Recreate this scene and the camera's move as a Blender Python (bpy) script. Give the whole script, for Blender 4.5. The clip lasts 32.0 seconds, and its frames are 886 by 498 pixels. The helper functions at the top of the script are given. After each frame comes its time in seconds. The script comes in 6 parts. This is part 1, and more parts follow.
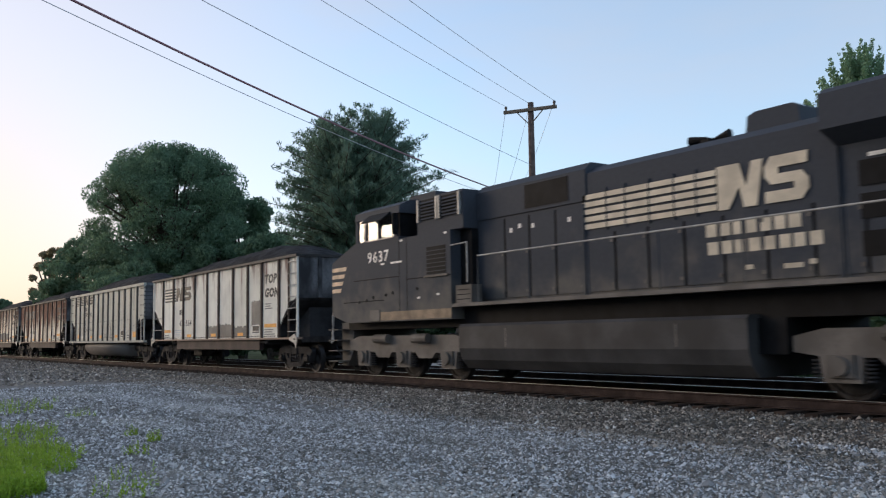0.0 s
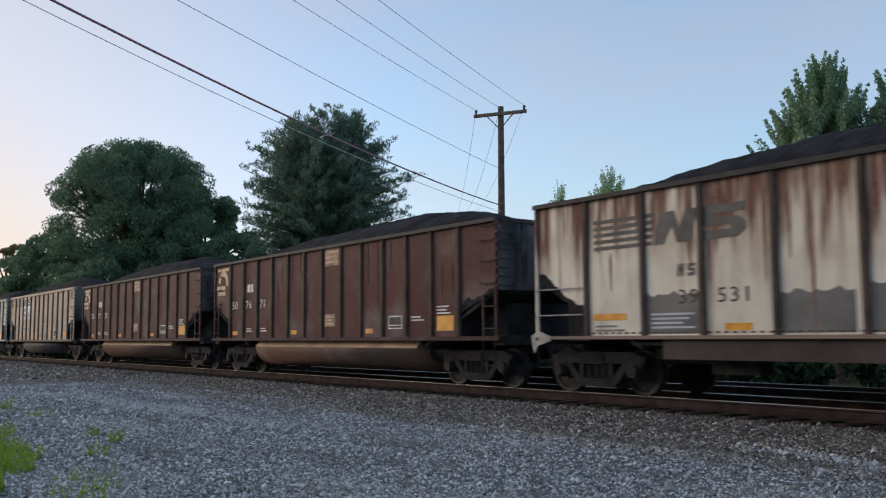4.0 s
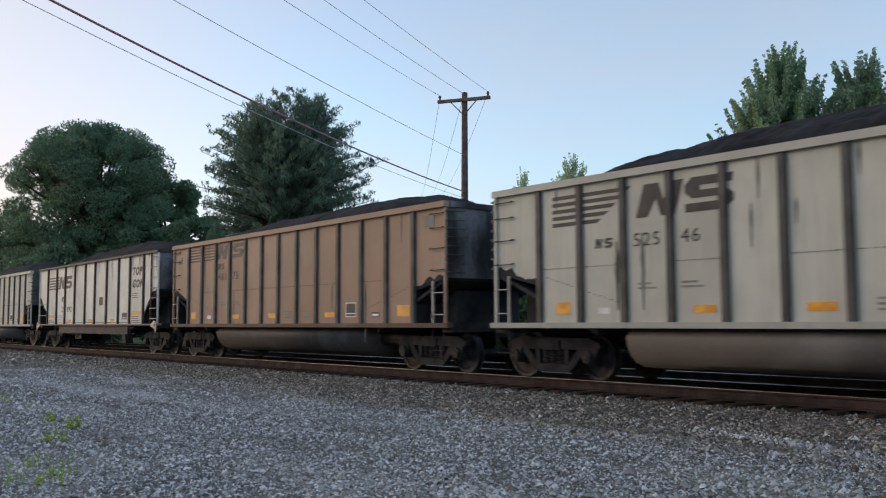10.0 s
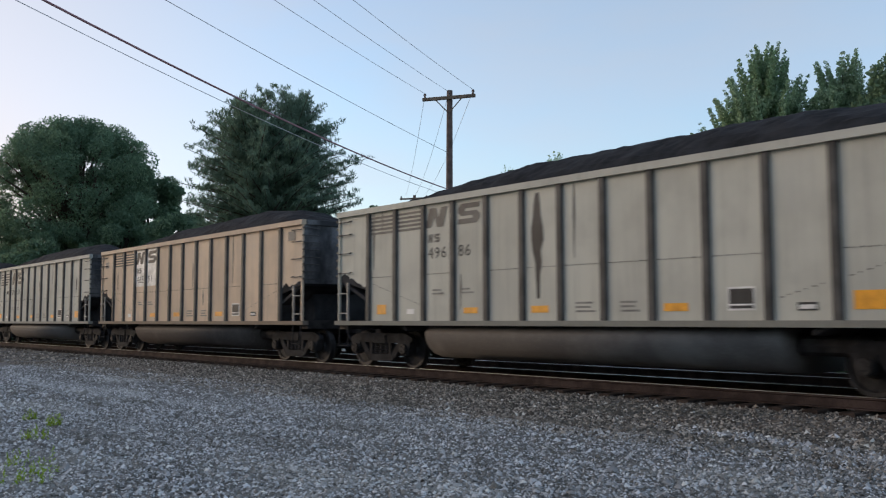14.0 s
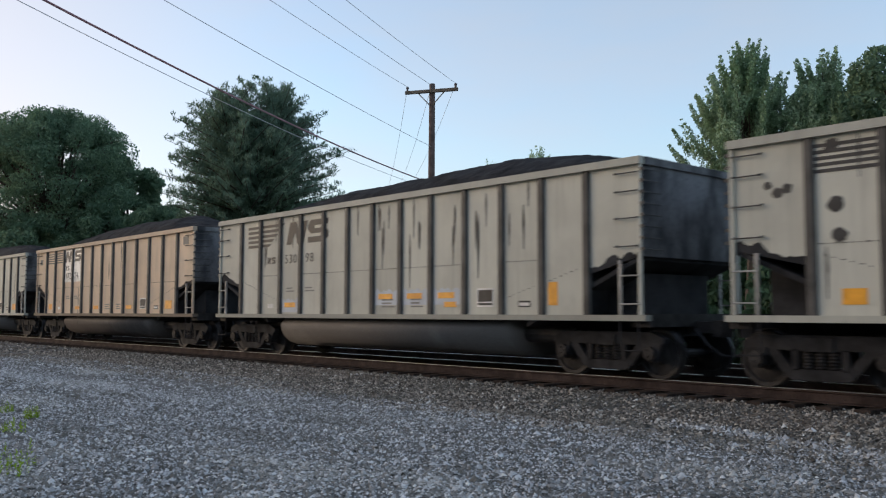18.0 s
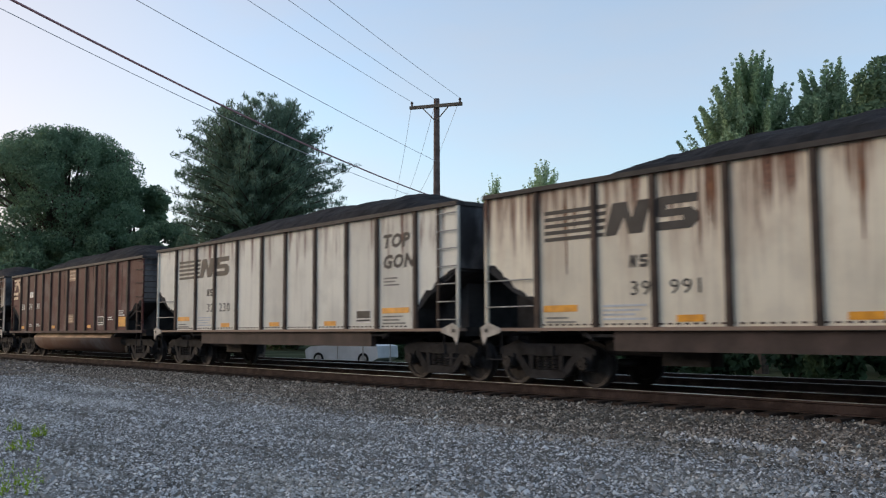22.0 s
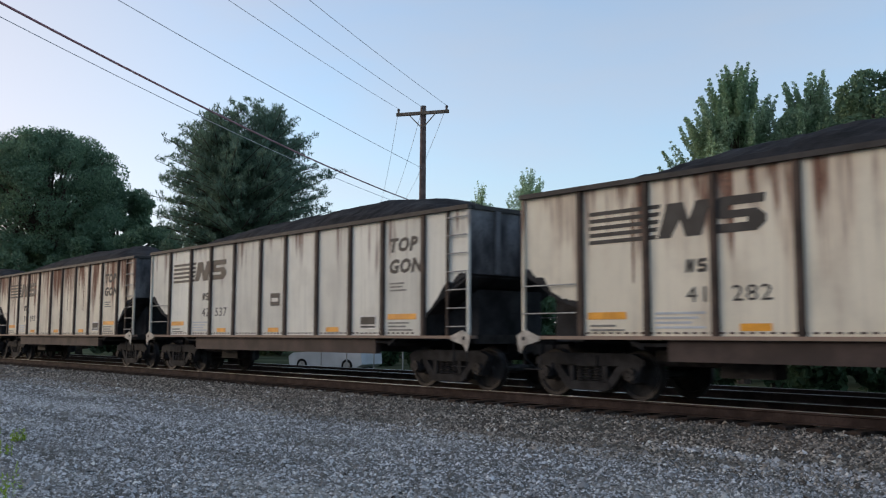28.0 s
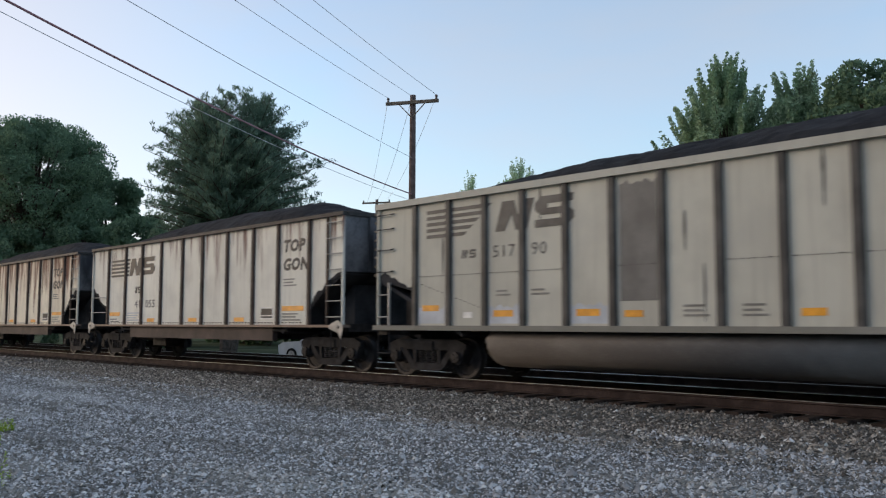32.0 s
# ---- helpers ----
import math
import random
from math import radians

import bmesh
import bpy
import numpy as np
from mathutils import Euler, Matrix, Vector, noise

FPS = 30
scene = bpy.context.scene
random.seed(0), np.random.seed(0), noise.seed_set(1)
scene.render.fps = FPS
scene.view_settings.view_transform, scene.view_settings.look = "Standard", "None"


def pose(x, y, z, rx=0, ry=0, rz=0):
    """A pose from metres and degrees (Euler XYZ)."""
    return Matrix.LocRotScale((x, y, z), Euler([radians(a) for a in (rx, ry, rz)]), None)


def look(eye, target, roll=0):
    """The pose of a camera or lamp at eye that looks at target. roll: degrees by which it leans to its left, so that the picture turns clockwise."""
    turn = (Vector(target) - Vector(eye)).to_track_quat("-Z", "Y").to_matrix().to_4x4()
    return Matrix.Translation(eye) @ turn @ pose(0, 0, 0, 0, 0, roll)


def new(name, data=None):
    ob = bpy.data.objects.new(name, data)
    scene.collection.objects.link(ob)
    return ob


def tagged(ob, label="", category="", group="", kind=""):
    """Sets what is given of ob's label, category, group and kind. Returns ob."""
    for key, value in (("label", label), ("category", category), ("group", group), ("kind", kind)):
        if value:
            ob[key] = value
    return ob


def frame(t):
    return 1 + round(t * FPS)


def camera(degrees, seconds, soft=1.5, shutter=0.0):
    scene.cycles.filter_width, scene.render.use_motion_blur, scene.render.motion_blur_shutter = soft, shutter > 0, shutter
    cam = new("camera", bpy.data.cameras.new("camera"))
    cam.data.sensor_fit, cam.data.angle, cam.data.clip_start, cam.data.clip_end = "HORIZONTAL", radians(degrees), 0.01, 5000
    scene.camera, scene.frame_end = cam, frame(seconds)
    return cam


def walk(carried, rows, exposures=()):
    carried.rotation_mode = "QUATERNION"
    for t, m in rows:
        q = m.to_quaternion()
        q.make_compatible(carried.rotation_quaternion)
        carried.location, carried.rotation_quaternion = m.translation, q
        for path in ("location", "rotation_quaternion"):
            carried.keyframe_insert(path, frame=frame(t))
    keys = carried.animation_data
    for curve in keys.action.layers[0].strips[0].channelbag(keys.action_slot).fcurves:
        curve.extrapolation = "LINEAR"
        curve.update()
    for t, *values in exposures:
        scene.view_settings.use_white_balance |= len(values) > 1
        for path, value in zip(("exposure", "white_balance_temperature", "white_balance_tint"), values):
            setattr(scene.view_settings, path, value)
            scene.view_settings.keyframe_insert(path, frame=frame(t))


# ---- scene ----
# ---- camera: hand held on one spot, only turning ----
cam = camera(52.8, 32.0, soft=1.15, shutter=0.14)
EYE = 1.11
walk(cam, [
    (0.0, pose(0, 0, EYE, 95.46, 1.03, 55.19)), (0.5, pose(0, 0, EYE, 95.75, 1.15, 54.97)), (1.0, pose(0, 0, EYE, 96.16, 0.95, 54.74)),
    (1.5, pose(0, 0, EYE, 96.36, 0.38, 54.43)), (2.0, pose(0, 0, EYE, 96.92, 0.53, 54.23)), (2.5, pose(0, 0, EYE, 96.57, -0.08, 53.42)),
    (3.0, pose(0, 0, EYE, 96.33, -0.37, 52.73)), (3.5, pose(0, 0, EYE, 96.08, 0.27, 52.93)), (4.0, pose(0, 0, EYE, 95.60, 0.39, 53.08)),
    (4.5, pose(0, 0, EYE, 95.23, 0.50, 53.26)), (6.5, pose(0, 0, EYE, 95.75, 0.96, 51.67)), (7.0, pose(0, 0, EYE, 95.40, 0.83, 51.42)),
    (7.5, pose(0, 0, EYE, 94.53, 1.54, 51.76)), (8.0, pose(0, 0, EYE, 94.26, 1.31, 51.77)), (8.5, pose(0, 0, EYE, 94.73, 0.73, 51.28)),
    (9.0, pose(0, 0, EYE, 94.74, 0.61, 51.22)), (9.5, pose(0, 0, EYE, 94.69, 0.60, 51.11)), (10.0, pose(0, 0, EYE, 94.68, 0.26, 50.68)),
    (10.5, pose(0, 0, EYE, 94.83, 0.28, 50.42)), (11.0, pose(0, 0, EYE, 95.03, 0.27, 50.40)), (11.5, pose(0, 0, EYE, 95.13, 0.20, 50.43)),
    (12.0, pose(0, 0, EYE, 95.03, -0.03, 50.44)), (12.5, pose(0, 0, EYE, 94.76, 0.00, 50.40)), (13.0, pose(0, 0, EYE, 94.54, -0.01, 50.14)),
    (13.5, pose(0, 0, EYE, 94.52, -0.07, 49.84)), (14.0, pose(0, 0, EYE, 94.54, 0.14, 49.67)), (14.5, pose(0, 0, EYE, 94.66, 0.06, 49.30)),
    (15.0, pose(0, 0, EYE, 94.60, -0.00, 48.92)), (15.5, pose(0, 0, EYE, 94.45, 0.04, 48.66)), (17.5, pose(0, 0, EYE, 93.93, -0.26, 48.59)),
    (18.0, pose(0, 0, EYE, 94.13, -0.11, 48.47)), (18.5, pose(0, 0, EYE, 94.28, -0.12, 48.35)), (19.0, pose(0, 0, EYE, 94.32, -0.12, 48.51)),
    (19.5, pose(0, 0, EYE, 94.21, -0.33, 48.63)), (20.0, pose(0, 0, EYE, 93.91, -0.54, 48.69)), (20.5, pose(0, 0, EYE, 94.04, -0.29, 48.66)),
    (21.0, pose(0, 0, EYE, 94.45, 0.34, 48.64)), (21.5, pose(0, 0, EYE, 94.85, 0.39, 48.73)), (22.0, pose(0, 0, EYE, 95.05, 0.41, 48.89)),
    (22.5, pose(0, 0, EYE, 95.17, 0.49, 49.15)), (23.0, pose(0, 0, EYE, 95.19, 0.33, 49.41)), (23.5, pose(0, 0, EYE, 95.18, 0.03, 49.57)),
    (24.0, pose(0, 0, EYE, 95.19, -0.36, 49.59)), (24.5, pose(0, 0, EYE, 95.22, -0.53, 49.63)), (26.5, pose(0, 0, EYE, 95.85, -0.68, 48.84)),
    (27.0, pose(0, 0, EYE, 95.98, -0.83, 48.49)), (27.5, pose(0, 0, EYE, 95.90, -0.48, 48.06)), (28.0, pose(0, 0, EYE, 95.51, -0.13, 47.88)),
    (28.5, pose(0, 0, EYE, 95.34, -0.00, 47.86)), (29.0, pose(0, 0, EYE, 95.21, 0.12, 47.78)), (29.5, pose(0, 0, EYE, 95.01, 0.08, 47.59)),
    (30.0, pose(0, 0, EYE, 94.86, 0.14, 47.42)), (30.5, pose(0, 0, EYE, 94.80, 0.14, 47.27)), (31.0, pose(0, 0, EYE, 94.87, 0.07, 47.26)),
    (31.5, pose(0, 0, EYE, 94.88, -0.10, 47.26)), (32.0, pose(0, 0, EYE, 94.84, -0.08, 47.22)),
], exposures=((0, 2.27, 6150, 14), (1, 2.17, 6150, 14), (2, 1.98, 6100, 14), (3, 2.06, 6150, 14), (4, 2.03, 6100, 14), (8, 2.24, 6350, 14), (13, 2.17, 6300, 14), (18, 2.24, 6400, 14), (21, 2.34, 6450, 14), (22, 2.24, 6400, 14), (24, 2.36, 6350, 14), (27, 2.17, 6300, 14), (28, 2.15, 6200, 14), (30, 2.22, 6300, 14), (32, 2.24, 6350, 14)))

# ---- sky and sun ----
SUN_AZ, SUN_EL = -122.0, 4.0
world = bpy.data.worlds.new("dusk_sky")
world.use_nodes = True
scene.world = world
wn = world.node_tree.nodes
sky = wn.new("ShaderNodeTexSky")
sky.sky_type, sky.sun_disc = "NISHITA", False
sky.sun_elevation, sky.sun_rotation = radians(SUN_EL), radians(SUN_AZ)
sky.air_density, sky.dust_density, sky.ozone_density = 1.0, 1.4, 2.4
wl = world.node_tree.links
# a thin veil of cloud that greys the blue, in long soft streaks
grey = wn.new("ShaderNodeRGBToBW")
veil = wn.new("ShaderNodeMix")
veil.data_type, veil.blend_type = "RGBA", "MULTIPLY"
veil.inputs[0].default_value = 1.0
# towards the low sun the veil turns peach near the horizon
where = wn.new("ShaderNodeTexCoord")
toward = wn.new("ShaderNodeVectorMath")
toward.operation = "DOT_PRODUCT"
toward.inputs[1].default_value = (math.sin(radians(SUN_AZ)), math.cos(radians(SUN_AZ)), -0.9)
glow = wn.new("ShaderNodeMapRange")
glow.interpolation_type = "SMOOTHSTEP"
glow.inputs[1].default_value, glow.inputs[2].default_value = 0.42, 0.78
tint = wn.new("ShaderNodeMix")
tint.data_type = "RGBA"
tint.inputs[7].default_value = (0.95, 0.755, 0.51, 1)
world.node_tree.links.new(where.outputs["Generated"], toward.inputs[0])
world.node_tree.links.new(toward.outputs["Value"], glow.inputs[0])
world.node_tree.links.new(glow.outputs[0], tint.inputs[0])
world.node_tree.links.new(tint.outputs[2], veil.inputs[7])
cover = wn.new("ShaderNodeMix")
cover.data_type = "RGBA"
place = wn.new("ShaderNodeTexCoord")
stretch = wn.new("ShaderNodeMapping")
stretch.inputs["Scale"].default_value = (1.2, 1.6, 5.0)
streaks = wn.new("ShaderNodeTexNoise")
streaks.inputs["Scale"].default_value, streaks.inputs["Detail"].default_value = 1.6, 5.0
amount = wn.new("ShaderNodeMapRange")
amount.inputs[1].default_value, amount.inputs[2].default_value, amount.inputs[3].default_value, amount.inputs[4].default_value = 0.35, 0.68, 0.36, 0.85
wl.new(sky.outputs[0], grey.inputs[0])
even = wn.new("ShaderNodeMath")
even.operation = "POWER"
even.inputs[1].default_value = 0.55
wl.new(grey.outputs[0], even.inputs[0])
wl.new(even.outputs[0], veil.inputs[6])
most = wn.new("ShaderNodeMath")
most.operation = "MAXIMUM"
wl.new(place.outputs["Generated"], stretch.inputs["Vector"])
wl.new(stretch.outputs[0], streaks.inputs["Vector"])
wl.new(streaks.outputs["Fac"], amount.inputs[0])
wl.new(amount.outputs[0], most.inputs[0])
beside = wn.new("ShaderNodeVectorMath")
beside.operation = "DOT_PRODUCT"
beside.inputs[1].default_value = (math.sin(radians(SUN_AZ)), math.cos(radians(SUN_AZ)), 0.0)
bank = wn.new("ShaderNodeMapRange")
bank.interpolation_type = "SMOOTHSTEP"
bank.inputs[1].default_value, bank.inputs[2].default_value = 0.10, 0.78
wl.new(where.outputs["Generated"], beside.inputs[0])
wl.new(beside.outputs["Value"], bank.inputs[0])
wl.new(bank.outputs[0], most.inputs[1])
haze = wn.new("ShaderNodeMix")
haze.data_type = "RGBA"
haze.inputs[6].default_value, haze.inputs[7].default_value = (0.86, 0.985, 1.115, 1), (0.95, 0.965, 1.03, 1)
wl.new(bank.outputs[0], haze.inputs[0])
wl.new(haze.outputs[2], tint.inputs[6])
wl.new(most.outputs[0], cover.inputs[0])
wl.new(sky.outputs[0], cover.inputs[6])
wl.new(veil.outputs[2], cover.inputs[7])
wl.new(cover.outputs[2], wn["Background"].inputs[0])
wn["Background"].inputs[1].default_value = 0.15
sun_data = bpy.data.lights.new("sun", "SUN")
sun_data.energy, sun_data.angle, sun_data.color = 0.25, radians(24), (1.0, 0.78, 0.55)
sun = new("sun", sun_data)
sun.matrix_world = look((0, 0, 30), (-math.sin(radians(SUN_AZ)) * 50, -math.cos(radians(SUN_AZ)) * 50, 30 - 50 * math.tan(radians(SUN_EL + 9))))


# ---- materials ----
def nodes(name):
    m = bpy.data.materials.new(name)
    m.use_nodes = True
    nt = m.node_tree
    return m, nt, nt.nodes["Principled BSDF"]


def add(nt, kind, **values):
    n = nt.nodes.new(kind)
    for k, v in values.items():
        n.inputs[k].default_value = v
    return n


def math_node(nt, op, a, b=0.0, c=0.0):
    n = nt.nodes.new("ShaderNodeMath")
    n.operation = op
    for i, v in enumerate((a, b, c)):
        if isinstance(v, (int, float)):
            n.inputs[i].default_value = v
        else:
            nt.links.new(v, n.inputs[i])
    return n.outputs[0]


def mix(nt, fac, a, b, blend="MIX"):
    n = nt.nodes.new("ShaderNodeMix")
    n.data_type, n.blend_type = "RGBA", blend
    for sock, v in ((0, fac), (6, a), (7, b)):
        if isinstance(v, (int, float)):
            n.inputs[sock].default_value = v
        elif isinstance(v, tuple):
            n.inputs[sock].default_value = (*v, 1)
        else:
            nt.links.new(v, n.inputs[sock])
    return n.outputs[2]


def ramp(nt, value, lo, hi):
    n = nt.nodes.new("ShaderNodeMapRange")
    n.interpolation_type = "SMOOTHSTEP"
    n.inputs[1].default_value, n.inputs[2].default_value = lo, hi
    nt.links.new(value, n.inputs[0])
    return n.outputs[0]


def coords(nt, scale=(1, 1, 1), jitter=True):
    tc = nt.nodes.new("ShaderNodeTexCoord")
    mp = nt.nodes.new("ShaderNodeMapping")
    mp.inputs["Scale"].default_value = scale
    nt.links.new(tc.outputs["Object"], mp.inputs["Vector"])
    if jitter:
        info = nt.nodes.new("ShaderNodeObjectInfo")
        off = nt.nodes.new("ShaderNodeVectorMath")
        off.operation = "SCALE"
        off.inputs[0].default_value = (37.0, 11.0, 23.0)
        nt.links.new(info.outputs["Random"], off.inputs["Scale"])
        nt.links.new(off.outputs[0], mp.inputs["Location"])
    return mp.outputs[0], tc


def noise_of(nt, vec, scale, detail=4.0, rough=0.55):
    n = add(nt, "ShaderNodeTexNoise", Scale=scale, Detail=detail, Roughness=rough)
    nt.links.new(vec, n.inputs["Vector"])
    return n.outputs["Fac"]


def bump(nt, bsdf, height, strength=0.3, dist=0.02):
    b = nt.nodes.new("ShaderNodeBump")
    b.inputs["Strength"].default_value, b.inputs["Distance"].default_value = strength, dist
    nt.links.new(height, b.inputs["Height"])
    nt.links.new(b.outputs[0], bsdf.inputs["Normal"])


def plain(name, color, rough=0.6, metal=0.0, vary=0.35, scale=3.0, grit=0.0, fine=25.0):
    """A surface of one colour with stains at a large and a small scale."""
    m, nt, bsdf = nodes(name)
    vec, _ = coords(nt)
    a, b = noise_of(nt, vec, scale), noise_of(nt, vec, fine, 3.0)
    dark = tuple(c * (1 - vary) for c in color)
    light = tuple(min(1, c * (1 + vary * 0.6)) for c in color)
    c = mix(nt, ramp(nt, a, 0.3, 0.7), dark, light)
    c = mix(nt, math_node(nt, "MULTIPLY", ramp(nt, b, 0.45, 0.75), 0.4), c, dark)
    nt.links.new(c, bsdf.inputs["Base Color"])
    bsdf.inputs["Roughness"].default_value, bsdf.inputs["Metallic"].default_value = rough, metal
    if grit:
        bump(nt, bsdf, b, grit, 0.01)
    return m


def car_paint(name, gloss=0.5):
    """Freight car paint. The object's colour gives the paint, its alpha the share of rust."""
    m, nt, bsdf = nodes(name)
    info = nt.nodes.new("ShaderNodeObjectInfo")
    vec, tc = coords(nt)
    streak, _ = coords(nt, (2.6, 1.0, 0.28))
    fine_streak, _ = coords(nt, (11.0, 1.0, 0.5))
    xyz = nt.nodes.new("ShaderNodeSeparateXYZ")
    nt.links.new(tc.outputs["Object"], xyz.inputs[0])
    high = ramp(nt, xyz.outputs[2], 1.0, 3.7)
    n1, n2, n3 = noise_of(nt, streak, 1.3, 5.0), noise_of(nt, fine_streak, 1.0, 4.0), noise_of(nt, vec, 1.1, 4.0)
    n4 = noise_of(nt, vec, 30.0, 3.0)
    tone = math_node(nt, "MULTIPLY_ADD", info.outputs["Random"], 0.20, 0.92)
    own = mix(nt, 1.0, info.outputs["Color"], tone, "MULTIPLY")
    base = mix(nt, math_node(nt, "MULTIPLY", ramp(nt, n3, 0.38, 0.72), 0.20), own, (0.13, 0.118, 0.105))
    base = mix(nt, math_node(nt, "MULTIPLY", ramp(nt, n2, 0.5, 0.8), 0.20), base, (0.10, 0.09, 0.08))
    base = mix(nt, math_node(nt, "MULTIPLY", ramp(nt, n4, 0.5, 0.75), 0.12), base, (0.55, 0.52, 0.47))
    base = mix(nt, math_node(nt, "MULTIPLY", ramp(nt, n1, 0.50, 0.75), 0.15), base, (0.20, 0.19, 0.165))
    n5 = noise_of(nt, vec, 0.55, 5.0)
    base = mix(nt, math_node(nt, "MULTIPLY", ramp(nt, n5, 0.52, 0.72), math_node(nt, "MULTIPLY", ramp(nt, math_node(nt, "MULTIPLY_ADD", info.outputs["Alpha"], -1.0, 0.9), 0.3, 0.8), 0.25)), base, mix(nt, 0.5, info.outputs["Color"], (0.72, 0.71, 0.68)))
    # rust runs down from the top chord
    level = math_node(nt, "MULTIPLY_ADD", info.outputs["Alpha"], 0.45, -0.74)
    level = math_node(nt, "MULTIPLY_ADD", high, 0.42, level)
    level = math_node(nt, "ADD", level, math_node(nt, "MULTIPLY_ADD", n1, 1.10, math_node(nt, "MULTIPLY", n2, 0.30)))
    rust = ramp(nt, level, 0.40, 0.62)
    rust = math_node(nt, "MULTIPLY", rust, ramp(nt, info.outputs["Alpha"], 0.0, 0.12))
    rcol = mix(nt, ramp(nt, n4, 0.35, 0.65), (0.085, 0.032, 0.024), (0.225, 0.088, 0.055))
    blush = math_node(nt, "MULTIPLY", ramp(nt, math_node(nt, "ADD", level, math_node(nt, "MULTIPLY_ADD", n3, 0.5, -0.25)), 0.22, 0.56), math_node(nt, "MULTIPLY", ramp(nt, info.outputs["Alpha"], 0.0, 0.6), 0.34))
    base = mix(nt, blush, base, (0.46, 0.25, 0.14))
    col = mix(nt, math_node(nt, "MULTIPLY", math_node(nt, "MULTIPLY", rust, ramp(nt, math_node(nt, "ADD", n2, math_node(nt, "MULTIPLY", info.outputs["Alpha"], 0.14)), 0.36, 0.58)), 0.9), base, rcol)
    nt.links.new(col, bsdf.inputs["Base Color"])
    nt.links.new(math_node(nt, "MULTIPLY_ADD", rust, 0.3, gloss), bsdf.inputs["Roughness"])
    bsdf.inputs["Specular IOR Level"].default_value = 0.15
    h = math_node(nt, "MULTIPLY_ADD", n3, 1.0, math_node(nt, "MULTIPLY", n4, 0.12))
    bump(nt, bsdf, h, 0.25, 0.03)
    return m


M = {}
M["paint"] = car_paint("freight_paint", 0.6)
M["tub"] = car_paint("tub_paint", 0.62)
M["rib"] = plain("rib_grime", (0.074, 0.068, 0.062), 0.65, 0, 0.5, 2.0)
M["rib_rust"] = plain("rib_rust", (0.075, 0.048, 0.036), 0.75, 0, 0.5, 2.0)
M["chord_dark"] = plain("chord_dark", (0.030, 0.026, 0.024), 0.7, 0, 0.5)
# coal soot, also the dark that fills the open car ends
M["soot_shade"] = plain("soot_and_shade", (0.040, 0.040, 0.043), 0.9, 0, 0.6, 1.2)
def sooty_end():
    m, nt, bsdf = nodes("sooty_end")
    vec, _ = coords(nt, (0.6, 0.9, 0.45))
    fine, _ = coords(nt)
    n1, n2 = noise_of(nt, vec, 1.3, 5.0), noise_of(nt, fine, 16.0, 3.0)
    c = mix(nt, ramp(nt, n1, 0.36, 0.64), (0.040, 0.040, 0.043), (0.21, 0.21, 0.215))
    c = mix(nt, math_node(nt, "MULTIPLY", ramp(nt, n2, 0.45, 0.7), 0.4), c, (0.05, 0.05, 0.052))
    nt.links.new(c, bsdf.inputs["Base Color"])
    bsdf.inputs["Roughness"].default_value = 0.85
    return m


M["end"] = sooty_end()
M["coal"] = plain("coal", (0.026, 0.027, 0.030), 0.9, 0, 0.5, 2.0, 1.0, 22.0)
M["steel"] = plain("dirty_steel", (0.048, 0.044, 0.043), 0.6, 0.2, 0.45, 4.0)
M["truck"] = plain("truck_steel", (0.034, 0.033, 0.035), 0.75, 0.0, 0.5, 4.0)
M["wheel"] = plain("wheel_steel", (0.050, 0.047, 0.047), 0.5, 0.4, 0.4, 5.0)
M["beam"] = plain("rusty_beam", (0.070, 0.048, 0.042), 0.75, 0, 0.4, 1.5)
M["grab"] = plain("pale_grab", (0.42, 0.40, 0.37), 0.5, 0.1, 0.35, 5.0)
M["yellow"] = plain("reflector_yellow", (0.95, 0.40, 0.035), 0.4, 0, 0.25, 4.0)
M["white"] = plain("stencil_white", (0.80, 0.78, 0.74), 0.5, 0, 0.3, 3.0)
M["black"] = plain("stencil_black", (0.035, 0.034, 0.034), 0.6, 0, 0.4, 3.0)
M["faded"] = plain("faded_stencil", (0.11, 0.105, 0.098), 0.6, 0, 0.4, 3.0)
M["faint"] = plain("faint_stencil", (0.26, 0.25, 0.225), 0.7, 0, 0.3, 6.0)
M["patch"] = plain("grey_patch", (0.17, 0.165, 0.155), 0.6, 0, 0.3, 1.5)
M["bluish"] = plain("pale_patch", (0.55, 0.58, 0.62), 0.6, 0, 0.2, 1.5)
M["streak"] = plain("grime_streak", (0.16, 0.15, 0.135), 0.7, 0, 0.4, 3.0)
M["dark_run"] = plain("dark_run", (0.055, 0.026, 0.022), 0.85, 0, 0.4, 4.0)
M["rust_run"] = plain("rust_run", (0.24, 0.105, 0.05), 0.85, 0, 0.4, 4.0)
M["green"] = plain("green_sign", (0.03, 0.14, 0.08), 0.5, 0, 0.3, 1.5)
M["rust"] = plain("rust_spot", (0.13, 0.045, 0.025), 0.85, 0, 0.5, 6.0)
M["cream"] = plain("cream_mark", (0.62, 0.45, 0.30), 0.55, 0, 0.3, 3.0)
M["dim_cream"] = plain("dusty_cream", (0.40, 0.25, 0.17), 0.7, 0, 0.4, 5.0)
# pale tan that paints a sky highlight on the red tubs
M["lit_ledge"] = plain("tan_highlight", (0.62, 0.42, 0.26), 0.6, 0, 0.3, 1.5)
M["silver"] = plain("silver_paint", (0.62, 0.63, 0.64), 0.35, 0.2, 0.15, 1.0)
M["tank"] = plain("tank_paint", (0.066, 0.065, 0.066), 0.55, 0, 0.4, 1.0)
M["loco_white"] = plain("faded_white", (0.60, 0.52, 0.40), 0.5, 0, 0.25, 2.0)
